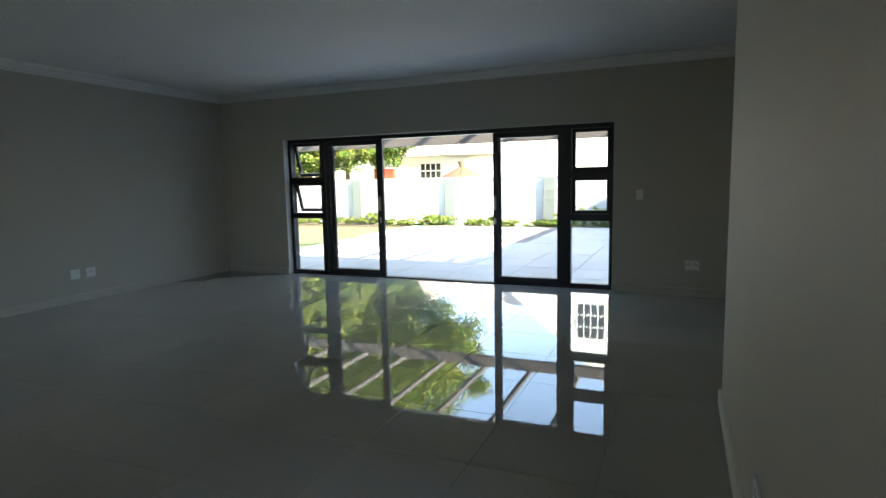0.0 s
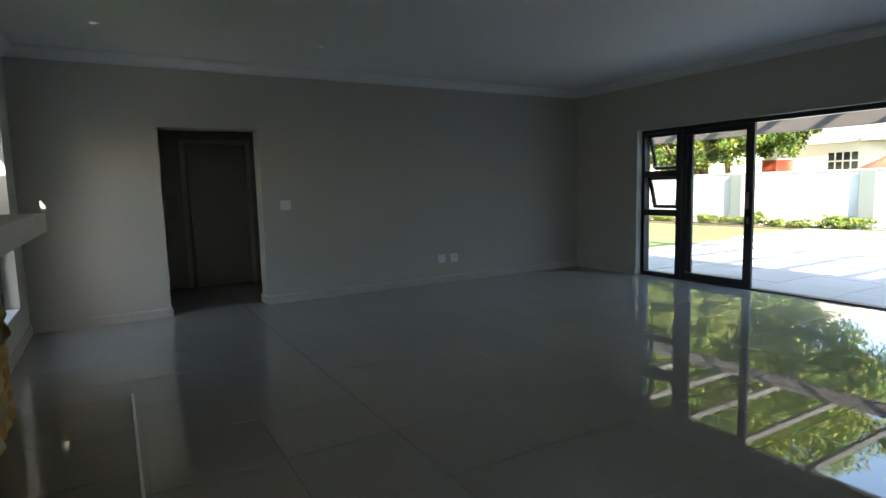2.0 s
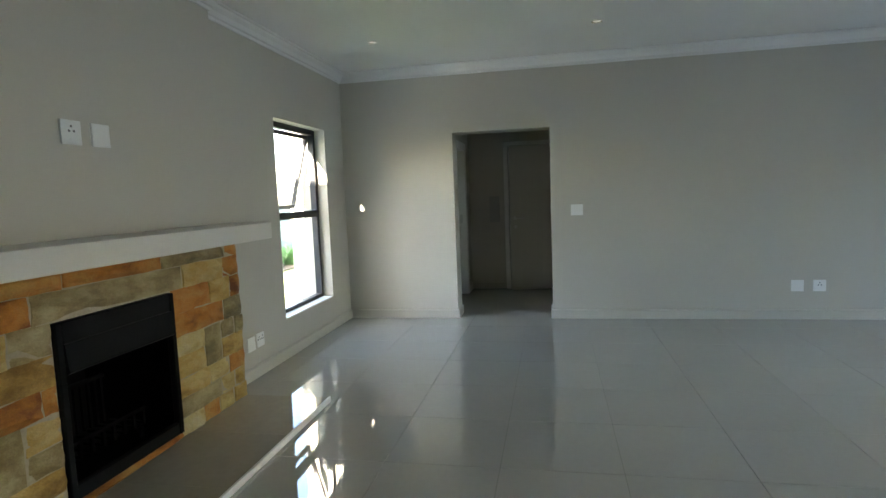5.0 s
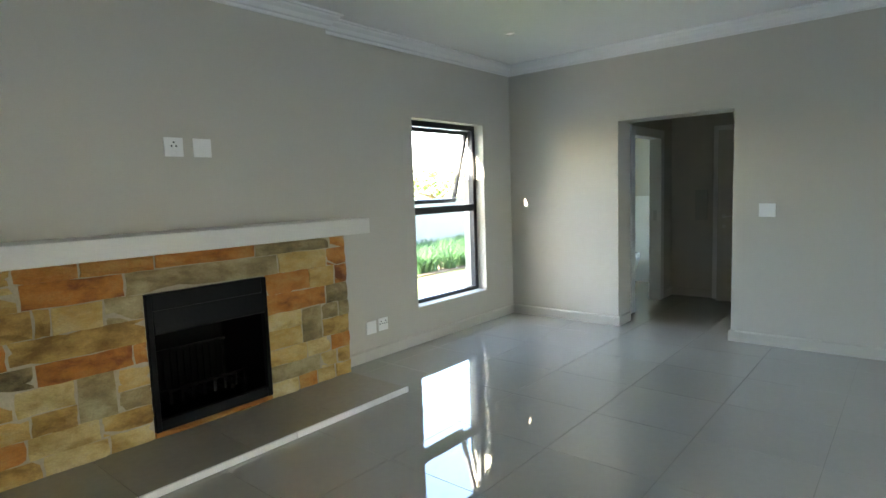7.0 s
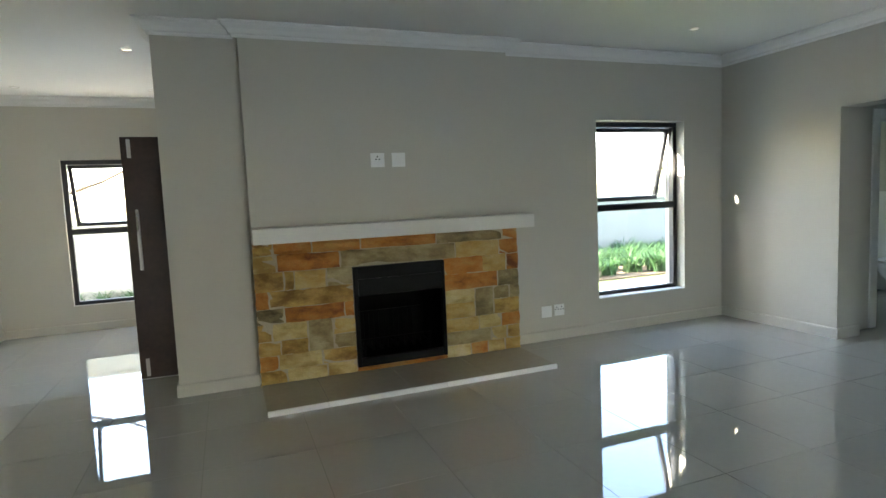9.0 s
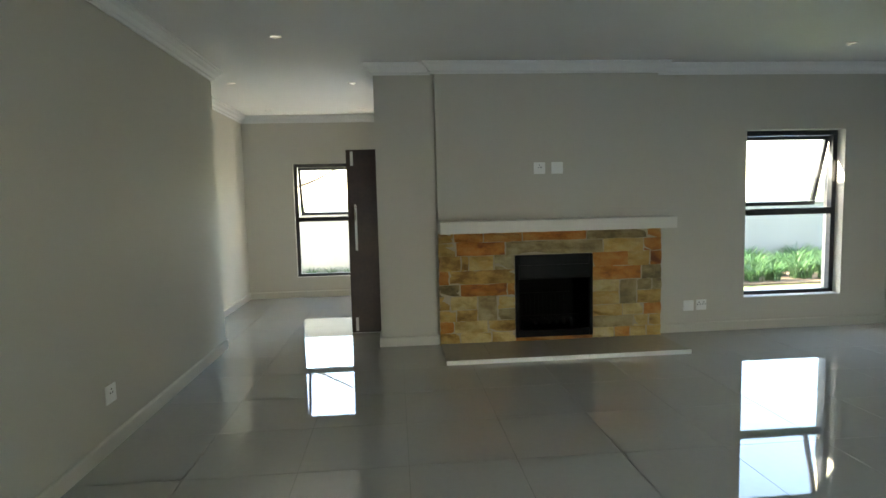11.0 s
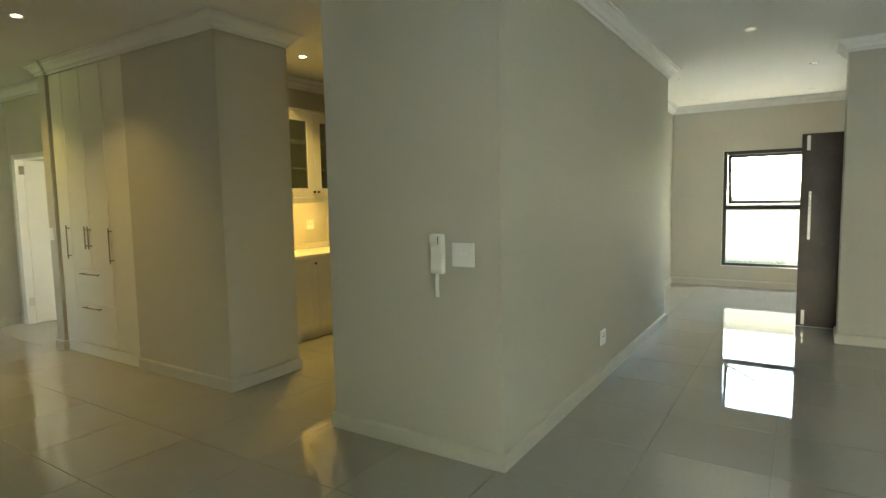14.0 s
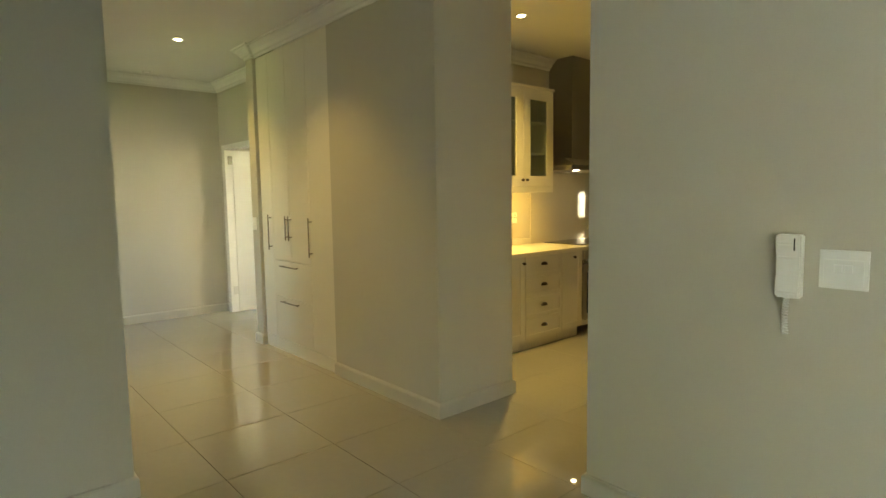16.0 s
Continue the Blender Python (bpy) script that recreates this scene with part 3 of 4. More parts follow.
part("bottom_frame", boxes((fx0 + 0.035, -0.10, fz0, fx1 - 0.035, -0.066, fz0 + 0.07), bevel=0.004), M_IRON, firebox)
part("top_frame", boxes((fx0 + 0.035, -0.10, fz1 - 0.10, fx1 - 0.035, -0.064, fz1), bevel=0.004), M_IRON, firebox)
bm = bmesh.new()
prism(bm, [(-0.10, fz1 - 0.10), (-0.06, fz1 - 0.10), (-0.045, fz1 - 0.23), (-0.06, fz1 - 0.24), (-0.10, fz1 - 0.13)], (fx0 + 0.035, 0, 0), (fx1 - 0.035, 0, 0), (0, 1, 0), (0, 0, 1))
part("smoke_hood", bm, M_IRON, firebox)
for k in range(13):
    x = fx0 + 0.12 + k * (fx1 - fx0 - 0.24) / 12
    part("back_bar", boxes((x - 0.008, -0.50, 0.16, x + 0.008, -0.485, 0.42)), M_SOOT, firebox)
part("back_rail", boxes((fx0 + 0.10, -0.505, 0.42, fx1 - 0.10, -0.48, 0.44)), M_SOOT, firebox)
for k in range(9):
    x = fx0 + 0.10 + k * (fx1 - fx0 - 0.20) / 8
    part("grate_bar", boxes((x - 0.009, -0.48, 0.15, x + 0.009, -0.24, 0.165), (x - 0.009, -0.255, 0.165, x + 0.009, -0.24, 0.23)), M_SOOT, firebox)
part("grate_rail", boxes((fx0 + 0.08, -0.258, 0.231, fx1 - 0.08, -0.237, 0.245)), M_SOOT, firebox)
for x in (fx0 + 0.10, fx1 - 0.10):
    for y in (-0.44, -0.28):
        part("grate_leg", boxes((x - 0.012, y, fz0 + 0.006, x + 0.012, y + 0.02, 0.15)), M_SOOT, firebox)


# ---- small fittings ----
def wall_plate(name, at, facing, w, h, label, kind):
    """A bevelled plate on a wall; facing: degrees of turn from +y. kind: blank, socket, switch or double."""
    t = thing(name, at, label, "socket" if kind in ("socket", "double") else "switch" if kind == "switch" else "blank plate", turn=facing)
    part("plate", boxes((-w / 2, 0.001, -h / 2, w / 2, 0.011, h / 2), bevel=0.003, seg=2), M_PLASTIC, t)
    if kind in ("socket", "double"):
        holes = [(0, 0.016), (-0.014, -0.006), (0.014, -0.006)]
        for dx in ((0,) if kind == "socket" else (-w / 4, w / 4)):
            bm = bmesh.new()
            for hx, hz in holes:
                tube(bm, (hx + dx, 0.008, hz + 0.012), (hx + dx, 0.0118, hz + 0.012), 0.006, n=10)
            part("pin_hole", bm, M_DARK, t)
            part("rocker", boxes((dx - 0.012, 0.010, -0.042, dx + 0.012, 0.014, -0.024), bevel=0.002), M_PLASTIC, t)
    if kind == "switch":
        part("cover", boxes((-w / 2 + 0.012, 0.0105, -h / 2 + 0.012, w / 2 - 0.012, 0.0125, h / 2 - 0.03), bevel=0.001), M_PLASTIC, t)
        for dx in (-0.014, 0.014) if w > 0.1 else (0.0,):
            part("rocker", boxes((dx - 0.011, 0.012, -0.010, dx + 0.011, 0.0145, 0.016), bevel=0.001), M_PLASTIC, t)
    return t

wall_plate("light_switch", (W_IN, 2.249, 1.169), -90, 0.125, 0.115, "white plastic light switch beside the dark opening", "switch")
wall_plate("blank_plate", (W_IN, 4.385, 0.34), -90, 0.115, 0.115, "white blank wall plate beside a wall socket", "blank")
wall_plate("wall_socket", (W_IN, 4.585, 0.34), -90, 0.115, 0.115, "white wall socket low on the greige wall", "socket")
wall_plate("wall_socket", (-2.718, -0.225, 1.745), 0, 0.115, 0.115, "white wall socket high above the mantel", "socket")
wall_plate("blank_plate", (-2.897, -0.225, 1.745), 0, 0.115, 0.115, "white blank wall plate above the mantel", "blank")
wall_plate("blank_plate", (-4.335, S_IN, 0.28), 0, 0.11, 0.11, "white blank wall plate near the hearth", "blank")
wall_plate("wall_socket", (-4.475, S_IN, 0.285), 0, 0.11, 0.11, "white double wall socket near the hearth", "double")
wall_plate("light_switch", (-0.236, N_IN, 1.18), 180, 0.075, 0.115, "white light switch beside the sliding doors", "switch")
wall_plate("wall_socket", (0.352, N_IN, 0.36), 180, 0.15, 0.11, "white double wall socket beside the sliding doors", "double")
wall_plate("wall_socket", (0.478, 1.836, 0.338), 90, 0.115, 0.11, "white wall socket low on the long greige wall", "socket")
wall_plate("wall_socket", (0.985, -1.55, 0.34), 90, 0.11, 0.11, "white wall socket in the entrance hall", "socket")
wall_plate("light_switch", (0.698, 3.545, 1.128), 0, 0.134, 0.125, "white light switch beside the intercom handset", "switch")
wall_plate("light_switch", (5.40, PASS_S + 0.03, 1.15), 0, 0.075, 0.12, "white light switch beside the passage door", "switch")
wall_plate("wall_socket", (4.0, 1.43, 1.155), 90, 0.12, 0.11, "white wall socket over the kitchen worktop", "double")

# intercom handset
icom = thing("intercom_handset", (0.848, 3.545, 1.13), "white plastic intercom handset with coiled cord", "intercom")
bm = bmesh.new()
prism(bm, [(0.001, -0.107), (0.038, -0.107), (0.044, -0.09), (0.036, -0.03), (0.036, 0.03), (0.05, 0.075), (0.046, 0.107), (0.001, 0.107)], (-0.038, 0, 0), (0.038, 0, 0), (0, 1, 0), (0, 0, 1))
bmesh.ops.bevel(bm, geom=bm.edges[:], offset=0.005, segments=2, affect="EDGES")
part("body", bm, M_PLASTIC, icom)
part("cradle_slot", boxes((-0.022, 0.047, 0.055, -0.018, 0.0495, 0.095)), M_DARK, icom)
def coil(parent, x, y, z0, z1, r, turns):
    cu = bpy.data.curves.new("cord", "CURVE")
    cu.dimensions, cu.bevel_depth, cu.bevel_resolution = "3D", 0.0035, 1
    sp = cu.splines.new("POLY")
    k = turns * 10
    sp.points.add(k)
    for i in range(k + 1):
        a = i / 10 * 2 * math.pi
        sp.points[i].co = (x + r * math.cos(a) + 0.004 * math.sin(i / k * 3), y + r * math.sin(a), z0 + (z1 - z0) * i / k, 1)
    cu.materials.append(M_PLASTIC)
    tmp = bpy.data.objects.new("cord", cu)
    me = bpy.data.meshes.new_from_object(tmp)
    me.name = "cord"
    bpy.data.objects.remove(tmp)
    ob = new("cord", me)
    ob.parent = parent
coil(icom, 0.006, 0.018, -0.105, -0.235, 0.008, 14)

# recessed downlights
def downlight(x, y, lit, power=0.0):
    t = thing("downlight", (x, y, CEIL), "recessed ceiling downlight with steel rim, " + ("lit" if lit else "faintly lit"), "downlight", "ceiling downlights")
    bm = bmesh.new()
    bmesh.ops.create_circle(bm, segments=24, radius=0.045, cap_ends=False)
    ring = bmesh.ops.extrude_edge_only(bm, edges=bm.edges[:])
    for v in ring["geom"]:
        if isinstance(v, bmesh.types.BMVert):
            v.co = Vector((v.co.x * 0.70, v.co.y * 0.70, 0.004))
    for v in bm.verts:
        v.co.z -= 0.006
    outer = [e for e in bm.edges if e.is_boundary and e.verts[0].co.length > 0.04]
    up = bmesh.ops.extrude_edge_only(bm, edges=outer)
    for v in up["geom"]:
        if isinstance(v, bmesh.types.BMVert):
            v.co.z = 0.0
    bmesh.ops.recalc_face_normals(bm, faces=bm.faces[:])
    part("rim", bm, M_CHROME, t)
    bm = bmesh.new()
    bmesh.ops.create_circle(bm, segments=20, radius=0.029, cap_ends=True)
    for v in bm.verts:
        v.co.z = -0.003
    part("lens", bm, M_LAMP if lit else M_LAMP_DIM, t)
    if power:
        la = bpy.data.lights.new("downlight_lamp", "SPOT")
        la.energy, la.color, la.spot_size, la.spot_blend, la.shadow_soft_size = power, LAMP_TINT, radians(112), 1.0, 0.035
        lo = new("downlight_lamp", la)
        lo.matrix_basis = pose(x, y, CEIL - 0.02)
for y in (0.44, 2.39, 4.35, 6.32):
    downlight(-5.42, y, False)
downlight(-0.385, 0.66, False)
for x in (0.455, -0.845):
    for y in (-1.13, -2.93):
        downlight(x, y, False)
downlight(3.94, 4.22, True, PASS_W)
downlight(5.49, 4.07, True, PASS_W)
downlight(7.0, 3.95, False)
downlight(3.195, 2.215, True, KITCHEN_W)

# windows of the side room and the kitchen
def fixed_window(name, x0, x1, z0, z1, y):
    w = tagged(thing(name, (0, 0, 0), "small charcoal aluminium fixed window", "window"), kind="structure")
    part("window_frame", vframe(bmesh.new(), x0, x1, z0, z1, 0.04, y - 0.03, y + 0.03), M_ALU, w)
    pane(w, x0 + 0.04, x1 - 0.04, z0 + 0.04, z1 - 0.04, y)
fixed_window("window_4", 5.5, 6.5, 1.0, 2.05, N_IN + 0.17)
fixed_window("window_5", 2.65, 2.95, 1.0, 1.45, -1.49)

# front door, standing open in the hall
fd = thing("front_door", (-1.64, -0.905, 0.008), "dark walnut front door with steel pull bar, standing open", "door", turn=-2)
part("door_leaf", boxes((0, -0.022, 0, 0.875, 0.022, 2.01), bevel=0.003), M_DOOR, fd)
bm = bmesh.new()
box(bm, 0.775, 0.05, 0.92, 0.80, 0.07, 1.42, 0.004)
for z in (0.99, 1.35):
    tube(bm, (0.787, 0.022, z), (0.787, 0.052, z), 0.008, n=10)
part("pull_bar", bm, M_CHROME, fd, "brushed steel pull bar")
for z in (0.02, 1.84):
    part("pivot_plate", boxes((0.80, 0.0215, z, 0.83, 0.024, z + 0.15)), M_CHROME, fd, "steel corner plate")
part("lock_plate", boxes((0.8755, -0.012, 0.78, 0.878, 0.012, 0.98)), M_CHROME, fd)
part("seal", boxes((0, -0.018, -0.007, 0.875, 0.018, 0.0)), M_TRIM, fd)
ff = tagged(thing("door_1", (0, 0, 0), "dark timber frame of the front door", "door frame"), kind="structure")
part("door_frame", boxes((-1.95, -1.92, 0, -1.66, -1.88, 2.05), (-1.95, -1.01, 0, -1.66, -0.97, 2.05), (-1.95, -1.88, 2.01, -1.66, -1.01, 2.05)), M_DOOR, ff)

# ---- lobby and bathroom ----
def lever(parent, x, y, z, way, side=1):
    bm = bmesh.new()
    tube(bm, (x, y, z), (x + way[0] * 0.045, y + way[1] * 0.045, z), 0.009, n=10)
    e = Vector((x + way[0] * 0.045, y + way[1] * 0.045, z))
    s = Vector((-way[1], way[0], 0)) * side
    tube(bm, e, e + s * 0.11, 0.008, n=10)
    tube(bm, (x, y, z - 0.12), (x + way[0] * 0.012, y + way[1] * 0.012, z - 0.12), 0.022, n=14)
    tube(bm, (x, y, z), (x + way[0] * 0.012, y + way[1] * 0.012, z), 0.025, n=14)
    return part("door_handle", bm, M_CHROME, parent, "steel lever handle")

ld = tagged(thing("door_2", (0, 0, 0), "greige lobby door standing slightly ajar", "door"), kind="structure")
lobby_leaf = part("door_leaf", boxes((0, -0.81, 0.008, 0.04, 0, 2.02), bevel=0.003), M_SKIRT, ld)
lobby_leaf.matrix_basis = pose(-8.498, 2.20, 0, 0, 0, 12)
part("door_frame", boxes((-8.498, 1.325, 0, -8.445, 1.385, 2.085), (-8.498, 2.205, 0, -8.445, 2.265, 2.085), (-8.498, 1.385, 2.025, -8.445, 2.205, 2.085), bevel=0.003), M_TRIM, ld)
# White strip added to brighten the leaf's edge, as if lit from the bathroom.
part("door_edge", boxes((0.002, -0.8145, 0.01, 0.038, -0.8105, 2.018)), M_CERAMIC, lobby_leaf, "white door edge strip, standing in for light on the edge")
lever(lobby_leaf, 0.04, -0.74, 1.02, (1, 0), 1)
bd = tagged(thing("door_3", (0, 0, 0), "white painted frame of the bathroom door", "door frame"), kind="structure")
part("door_frame", boxes((-8.18, 0.69, 0, -8.08, 0.835, 2.06), (-7.26, 0.69, 0, -7.16, 0.835, 2.06), (-8.08, 0.69, 1.96, -7.26, 0.835, 2.06), bevel=0.003), M_TRIM, bd)
part("strike_plate", boxes((-8.0805, 0.74, 0.98, -8.078, 0.78, 1.10)), M_CHROME, bd)
db = thing("distribution_board", (-8.50, 1.18, 1.145), "grey flush distribution board cover on the lobby wall", "fuse box", turn=-90)
part("cover", boxes((-0.07, 0.001, -0.185, 0.07, 0.012, 0.185), bevel=0.003), M_BOARD, db)
part("breaker_window", boxes((-0.03, 0.0115, -0.14, 0.03, 0.0135, 0.14)), M_BOARD, db)
bt = tagged(link_mesh("wall_bath_tiling", boxes((-9.30, -0.95, 0.0, -9.29, 0.70, 1.255), (-9.29, -0.95, 0.0, -6.84, -0.94, 1.255)), M_BATH), "pale bathroom wall tiling", "wall tiles", kind="structure")
wc = thing("toilet", (-9.29, -0.07, 0.0), "white wall-hung toilet with closed lid", "toilet", turn=-90)
bm = bmesh.new()
rings = []
for z, w, d0, d1 in ((0.10, 0.09, 0.0, 0.22), (0.16, 0.12, 0.0, 0.30), (0.25, 0.15, 0.0, 0.42), (0.33, 0.175, 0.0, 0.50), (0.40, 0.18, 0.0, 0.52)):
    ring = []
    for i in range(24):
        a = math.pi * i / 23
        ring.append(bm.verts.new((w * math.cos(a), d0 + (d1 - d0) * (math.sin(a) ** 0.7), z)))
    rings.append(ring)
for a, b in zip(rings, rings[1:]):
    for i in range(23):
        bm.faces.new((a[i], b[i], b[i + 1], a[i + 1]))
    bm.faces.new((a[23], b[23], b[0], a[0]))
bm.faces.new(rings[-1])
bm.faces.new(rings[0][::-1])
bmesh.ops.recalc_face_normals(bm, faces=bm.faces[:])
part("bowl", bm, M_CERAMIC, wc, smooth=True)
bm = bmesh.new()
top = [bm.verts.new((0.185 * math.cos(math.pi * i / 23), 0.03 + 0.49 * (math.sin(math.pi * i / 23) ** 0.7), 0.405)) for i in range(24)]
f = bm.faces.new(top)
ex = bmesh.ops.extrude_face_region(bm, geom=[f])
for v in ex["geom"]:
    if isinstance(v, bmesh.types.BMVert):
        v.co.z += 0.03
bmesh.ops.recalc_face_normals(bm, faces=bm.faces[:])
part("lid", bm, M_CERAMIC, wc)
fp = thing("flush_plate", (-9.29, -0.09, 0.96), "white dual flush plate above the toilet", "flush plate", turn=-90)
part("plate", boxes((-0.12, 0.001, -0.08, 0.12, 0.012, 0.08), bevel=0.003), M_CERAMIC, fp)
for x in (-0.05, 0.05):
    part("button", boxes((x - 0.04, 0.012, -0.055, x + 0.04, 0.017, 0.055), bevel=0.003), M_CERAMIC, fp)

# ---- passage: built-in wardrobe and bedroom door ----
wd = thing("wardrobe", (WR[0], PASS_S, 0), "cream built-in wardrobe with two drawers and bar handles", "wardrobe")
WW = WR[1] - WR[0]
part("carcass", boxes((0.002, -0.6, 0.0, WW - 0.002, -0.03, 2.664)), M_SKIRT, wd)
def bar(bm, a, b, way=(0, 1, 0)):
    a, b, w = Vector(a), Vector(b), Vector(way) * 0.032
    tube(bm, a + w, b + w, 0.006, n=8)
    d = (b - a).normalized() * 0.03
    for p in (a + d, b - d):
        tube(bm, p, p + w, 0.005, n=8)
    return bm
def wd_front(name, x0, x1, z0, z1, h0=None, h1=None):
    p = part(name, boxes((x0 + 0.0025, -0.022, z0 + 0.0025, x1 - 0.0025, -0.002, z1 - 0.0025), bevel=0.0015), M_WHITE_CAB, wd)
    if h0:
        part("handle", bar(bmesh.new(), h0, h1), M_HANDLE, p, "steel bar handle")
a, b, c, wtop = 0.36, 0.72, 1.055, 2.664
wd_front("door", 0.0, a, 0.11, wtop, (a - 0.03, -0.002, 0.90), (a - 0.03, -0.002, 1.22))
wd_front("door", a, b, 0.83, wtop, (b - 0.03, -0.002, 1.02), (b - 0.03, -0.002, 1.23))
wd_front("door", b, c, 0.83, wtop, (b + 0.03, -0.002, 1.02), (b + 0.03, -0.002, 1.23))
wd_front("door", c, WW, 0.11, wtop, (c + 0.035, -0.002, 0.92), (c + 0.035, -0.002, 1.24))
wd_front("drawer", a, c, 0.50, 0.83, (0.57, -0.002, 0.785), (0.89, -0.002, 0.785))
wd_front("drawer", a, c, 0.11, 0.50, (0.57, -0.002, 0.465), (0.89, -0.002, 0.465))
part("plinth", boxes((0.002, -0.024, 0.0, WW - 0.002, -0.004, 0.106)), M_WHITE_CAB, wd)
pd = tagged(thing("door_4", (0, 0, 0), "white panel door standing ajar in a white frame", "door"), kind="structure")
part("door_frame", boxes((6.17, 3.01, 0, 6.26, 3.135, 2.03), (7.06, 3.01, 0, 7.15, 3.135, 2.03), (6.26, 3.01, 1.97, 7.06, 3.135, 2.03), bevel=0.003), M_TRIM, pd)
leaf = part("door_leaf", boxes((-0.80, -0.04, 0.008, 0.0, 0.0, 1.965), bevel=0.003), M_TRIM, pd)
leaf.matrix_basis = pose(7.052, 3.045, 0, 0, 0, 78)
for z in (0.22, 1.80):
    part("hinge", boxes((7.052, 3.045, z, 7.0605, 3.10, z + 0.10)), M_CHROME, pd)

# ---- kitchen ----
KX, KW = 3.40, 4.0                                # front of the doors, wall behind
def knob(parent, x, y, z):
    bm = bmesh.new()
    tube(bm, (x, y, z), (x - 0.018, y, z), 0.006, n=8)
    bmesh.ops.create_uvsphere(bm, u_segments=10, v_segments=6, radius=0.014, matrix=Matrix.Translation((x - 0.022, y, z)))
    part("knob", bm, M_BRONZE, parent, "dark bronze knob")
def cup(parent, x, y, z):
    bm = bmesh.new()
    bmesh.ops.create_uvsphere(bm, u_segments=14, v_segments=8, radius=0.04, matrix=Matrix.Translation((x, y, z)) @ Matrix.Diagonal((0.55, 1, 0.6, 1)))
    bmesh.ops.bisect_plane(bm, geom=bm.verts[:] + bm.edges[:] + bm.faces[:], plane_co=(x, y, z - 0.004), plane_no=(0, 0, -1), clear_outer=True)
    part("cup_pull", bm, M_BRONZE, parent, "dark bronze cup pull")
def shaker(bm, x, y0, y1, z0, z1, rail=0.06, mid=False):
    y0, y1 = min(y0, y1) + 0.0015, max(y0, y1) - 0.0015
    z0, z1 = z0 + 0.0015, z1 - 0.0015
    box(bm, x, y0, z0, x + 0.02, y0 + rail, z1)
    box(bm, x, y1 - rail, z0, x + 0.02, y1, z1)
    box(bm, x, y0 + rail, z0, x + 0.02, y1 - rail, z0 + rail)
    box(bm, x, y0 + rail, z1 - rail, x + 0.02, y1 - rail, z1)
    if mid:
        box(bm, x + 0.006, y0 + rail, z0 + rail, x + 0.02, y1 - rail, z1 - rail)
    return bm
def base_unit(y0, y1, label):
    u = thing("base_cabinet", (0, 0, 0), label, "cabinet", "kitchen base cabinets")
    part("carcass", boxes((KX + 0.021, y0, 0.10, KW - 0.002, y1, 0.848)), M_WHITE_CAB, u)
    part("plinth", boxes((KX + 0.06, y0, 0.0, KX + 0.076, y1, 0.10)), M_WHITE_CAB, u)
    return u
u = base_unit(1.935, 2.78, "cream shaker base cabinet with bronze knobs")
for y0, y1, ky in ((1.935, 2.36, 1.965), (2.36, 2.78, 2.74)):
    d = part("door", shaker(bmesh.new(), KX, y0, y1, 0.105, 0.845, mid=True), M_WHITE_CAB, u)
    knob(d, KX, ky, 0.79)
u = base_unit(1.41, 1.933, "cream shaker drawer unit with four bronze cup pulls")
for k in range(4):
    z0 = 0.105 + k * 0.185
    d = part("drawer", shaker(bmesh.new(), KX, 1.412, 1.932, z0, z0 + 0.185, rail=0.035, mid=True), M_WHITE_CAB, u)
    cup(d, KX, 1.67, z0 + 0.10)
u = base_unit(1.09, 1.408, "narrow cream shaker base cabinet beside the oven")
d = part("door", shaker(bmesh.new(), KX, 1.092, 1.407, 0.105, 0.845, mid=True), M_WHITE_CAB, u)
knob(d, KX, 1.235, 0.79)
u = base_unit(-0.40, 0.42, "cream shaker base cabinet past the oven")
part("door", shaker(bmesh.new(), KX, -0.40, 0.42, 0.105, 0.845, mid=True), M_WHITE_CAB, u)
ov = thing("built_in_oven", (0, 0, 0), "stainless steel built-in oven under the hob", "oven")
part("body", boxes((KX + 0.01, 0.425, 0.10, KW - 0.01, 1.088, 0.846)), M_CHROME, ov)
od = part("oven_door", boxes((KX - 0.012, 0.44, 0.16, KX + 0.008, 1.08, 0.70), bevel=0.004), M_HOOD, ov, "steel-framed oven door")
part("door_glass", boxes((KX - 0.0145, 0.50, 0.22, KX - 0.0125, 1.03, 0.62)), M_DARKGLASS, od)
part("control_panel", boxes((KX - 0.012, 0.44, 0.71, KX + 0.008, 1.08, 0.84), bevel=0.004), M_CHROME, ov)
part("handle", bar(bmesh.new(), (KX - 0.012, 0.5, 0.68), (KX - 0.012, 0.98, 0.68), (-1, 0, 0)), M_CHROME, ov)
wt = thing("worktop", (0, 0, 0), "pale engineered stone kitchen worktop", "worktop")
part("slab", boxes((KX - 0.03, -0.42, 0.85, KW - 0.001, 2.785, 0.883), bevel=0.003), M_WORKTOP, wt)
part("upstand", boxes((KW - 0.02, 1.16, 0.8835, KW - 0.001, 2.785, 0.945), bevel=0.002), M_WORKTOP, wt)
hob = thing("hob", (0, 0, 0.883), "black glass hob set in the worktop", "hob")
part("glass_top", boxes((3.47, 0.42, 0.0005, 3.92, 1.02, 0.008), bevel=0.002), M_DARKGLASS, hob)
tagged(link_mesh("wall_splashback", boxes((KW - 0.008, 0.2, 0.886, KW - 0.0005, 1.155, 1.60)), M_SPLASH), "glossy pale splashback behind the hob", "splashback", kind="structure")
uc = thing("wall_cabinet", (0, 0, 0), "cream wall cabinet with glazed doors and knobs", "cabinet")
UX, U0, U1, U2 = 3.65, 1.225, 2.095, 2.78
part("side_panel", boxes((UX + 0.021, U0, 1.43, KW - 0.002, U0 + 0.02, 2.36)), M_WHITE_CAB, uc)
part("side_panel", boxes((UX + 0.021, U2 - 0.02, 1.43, KW - 0.002, U2, 2.36)), M_WHITE_CAB, uc)
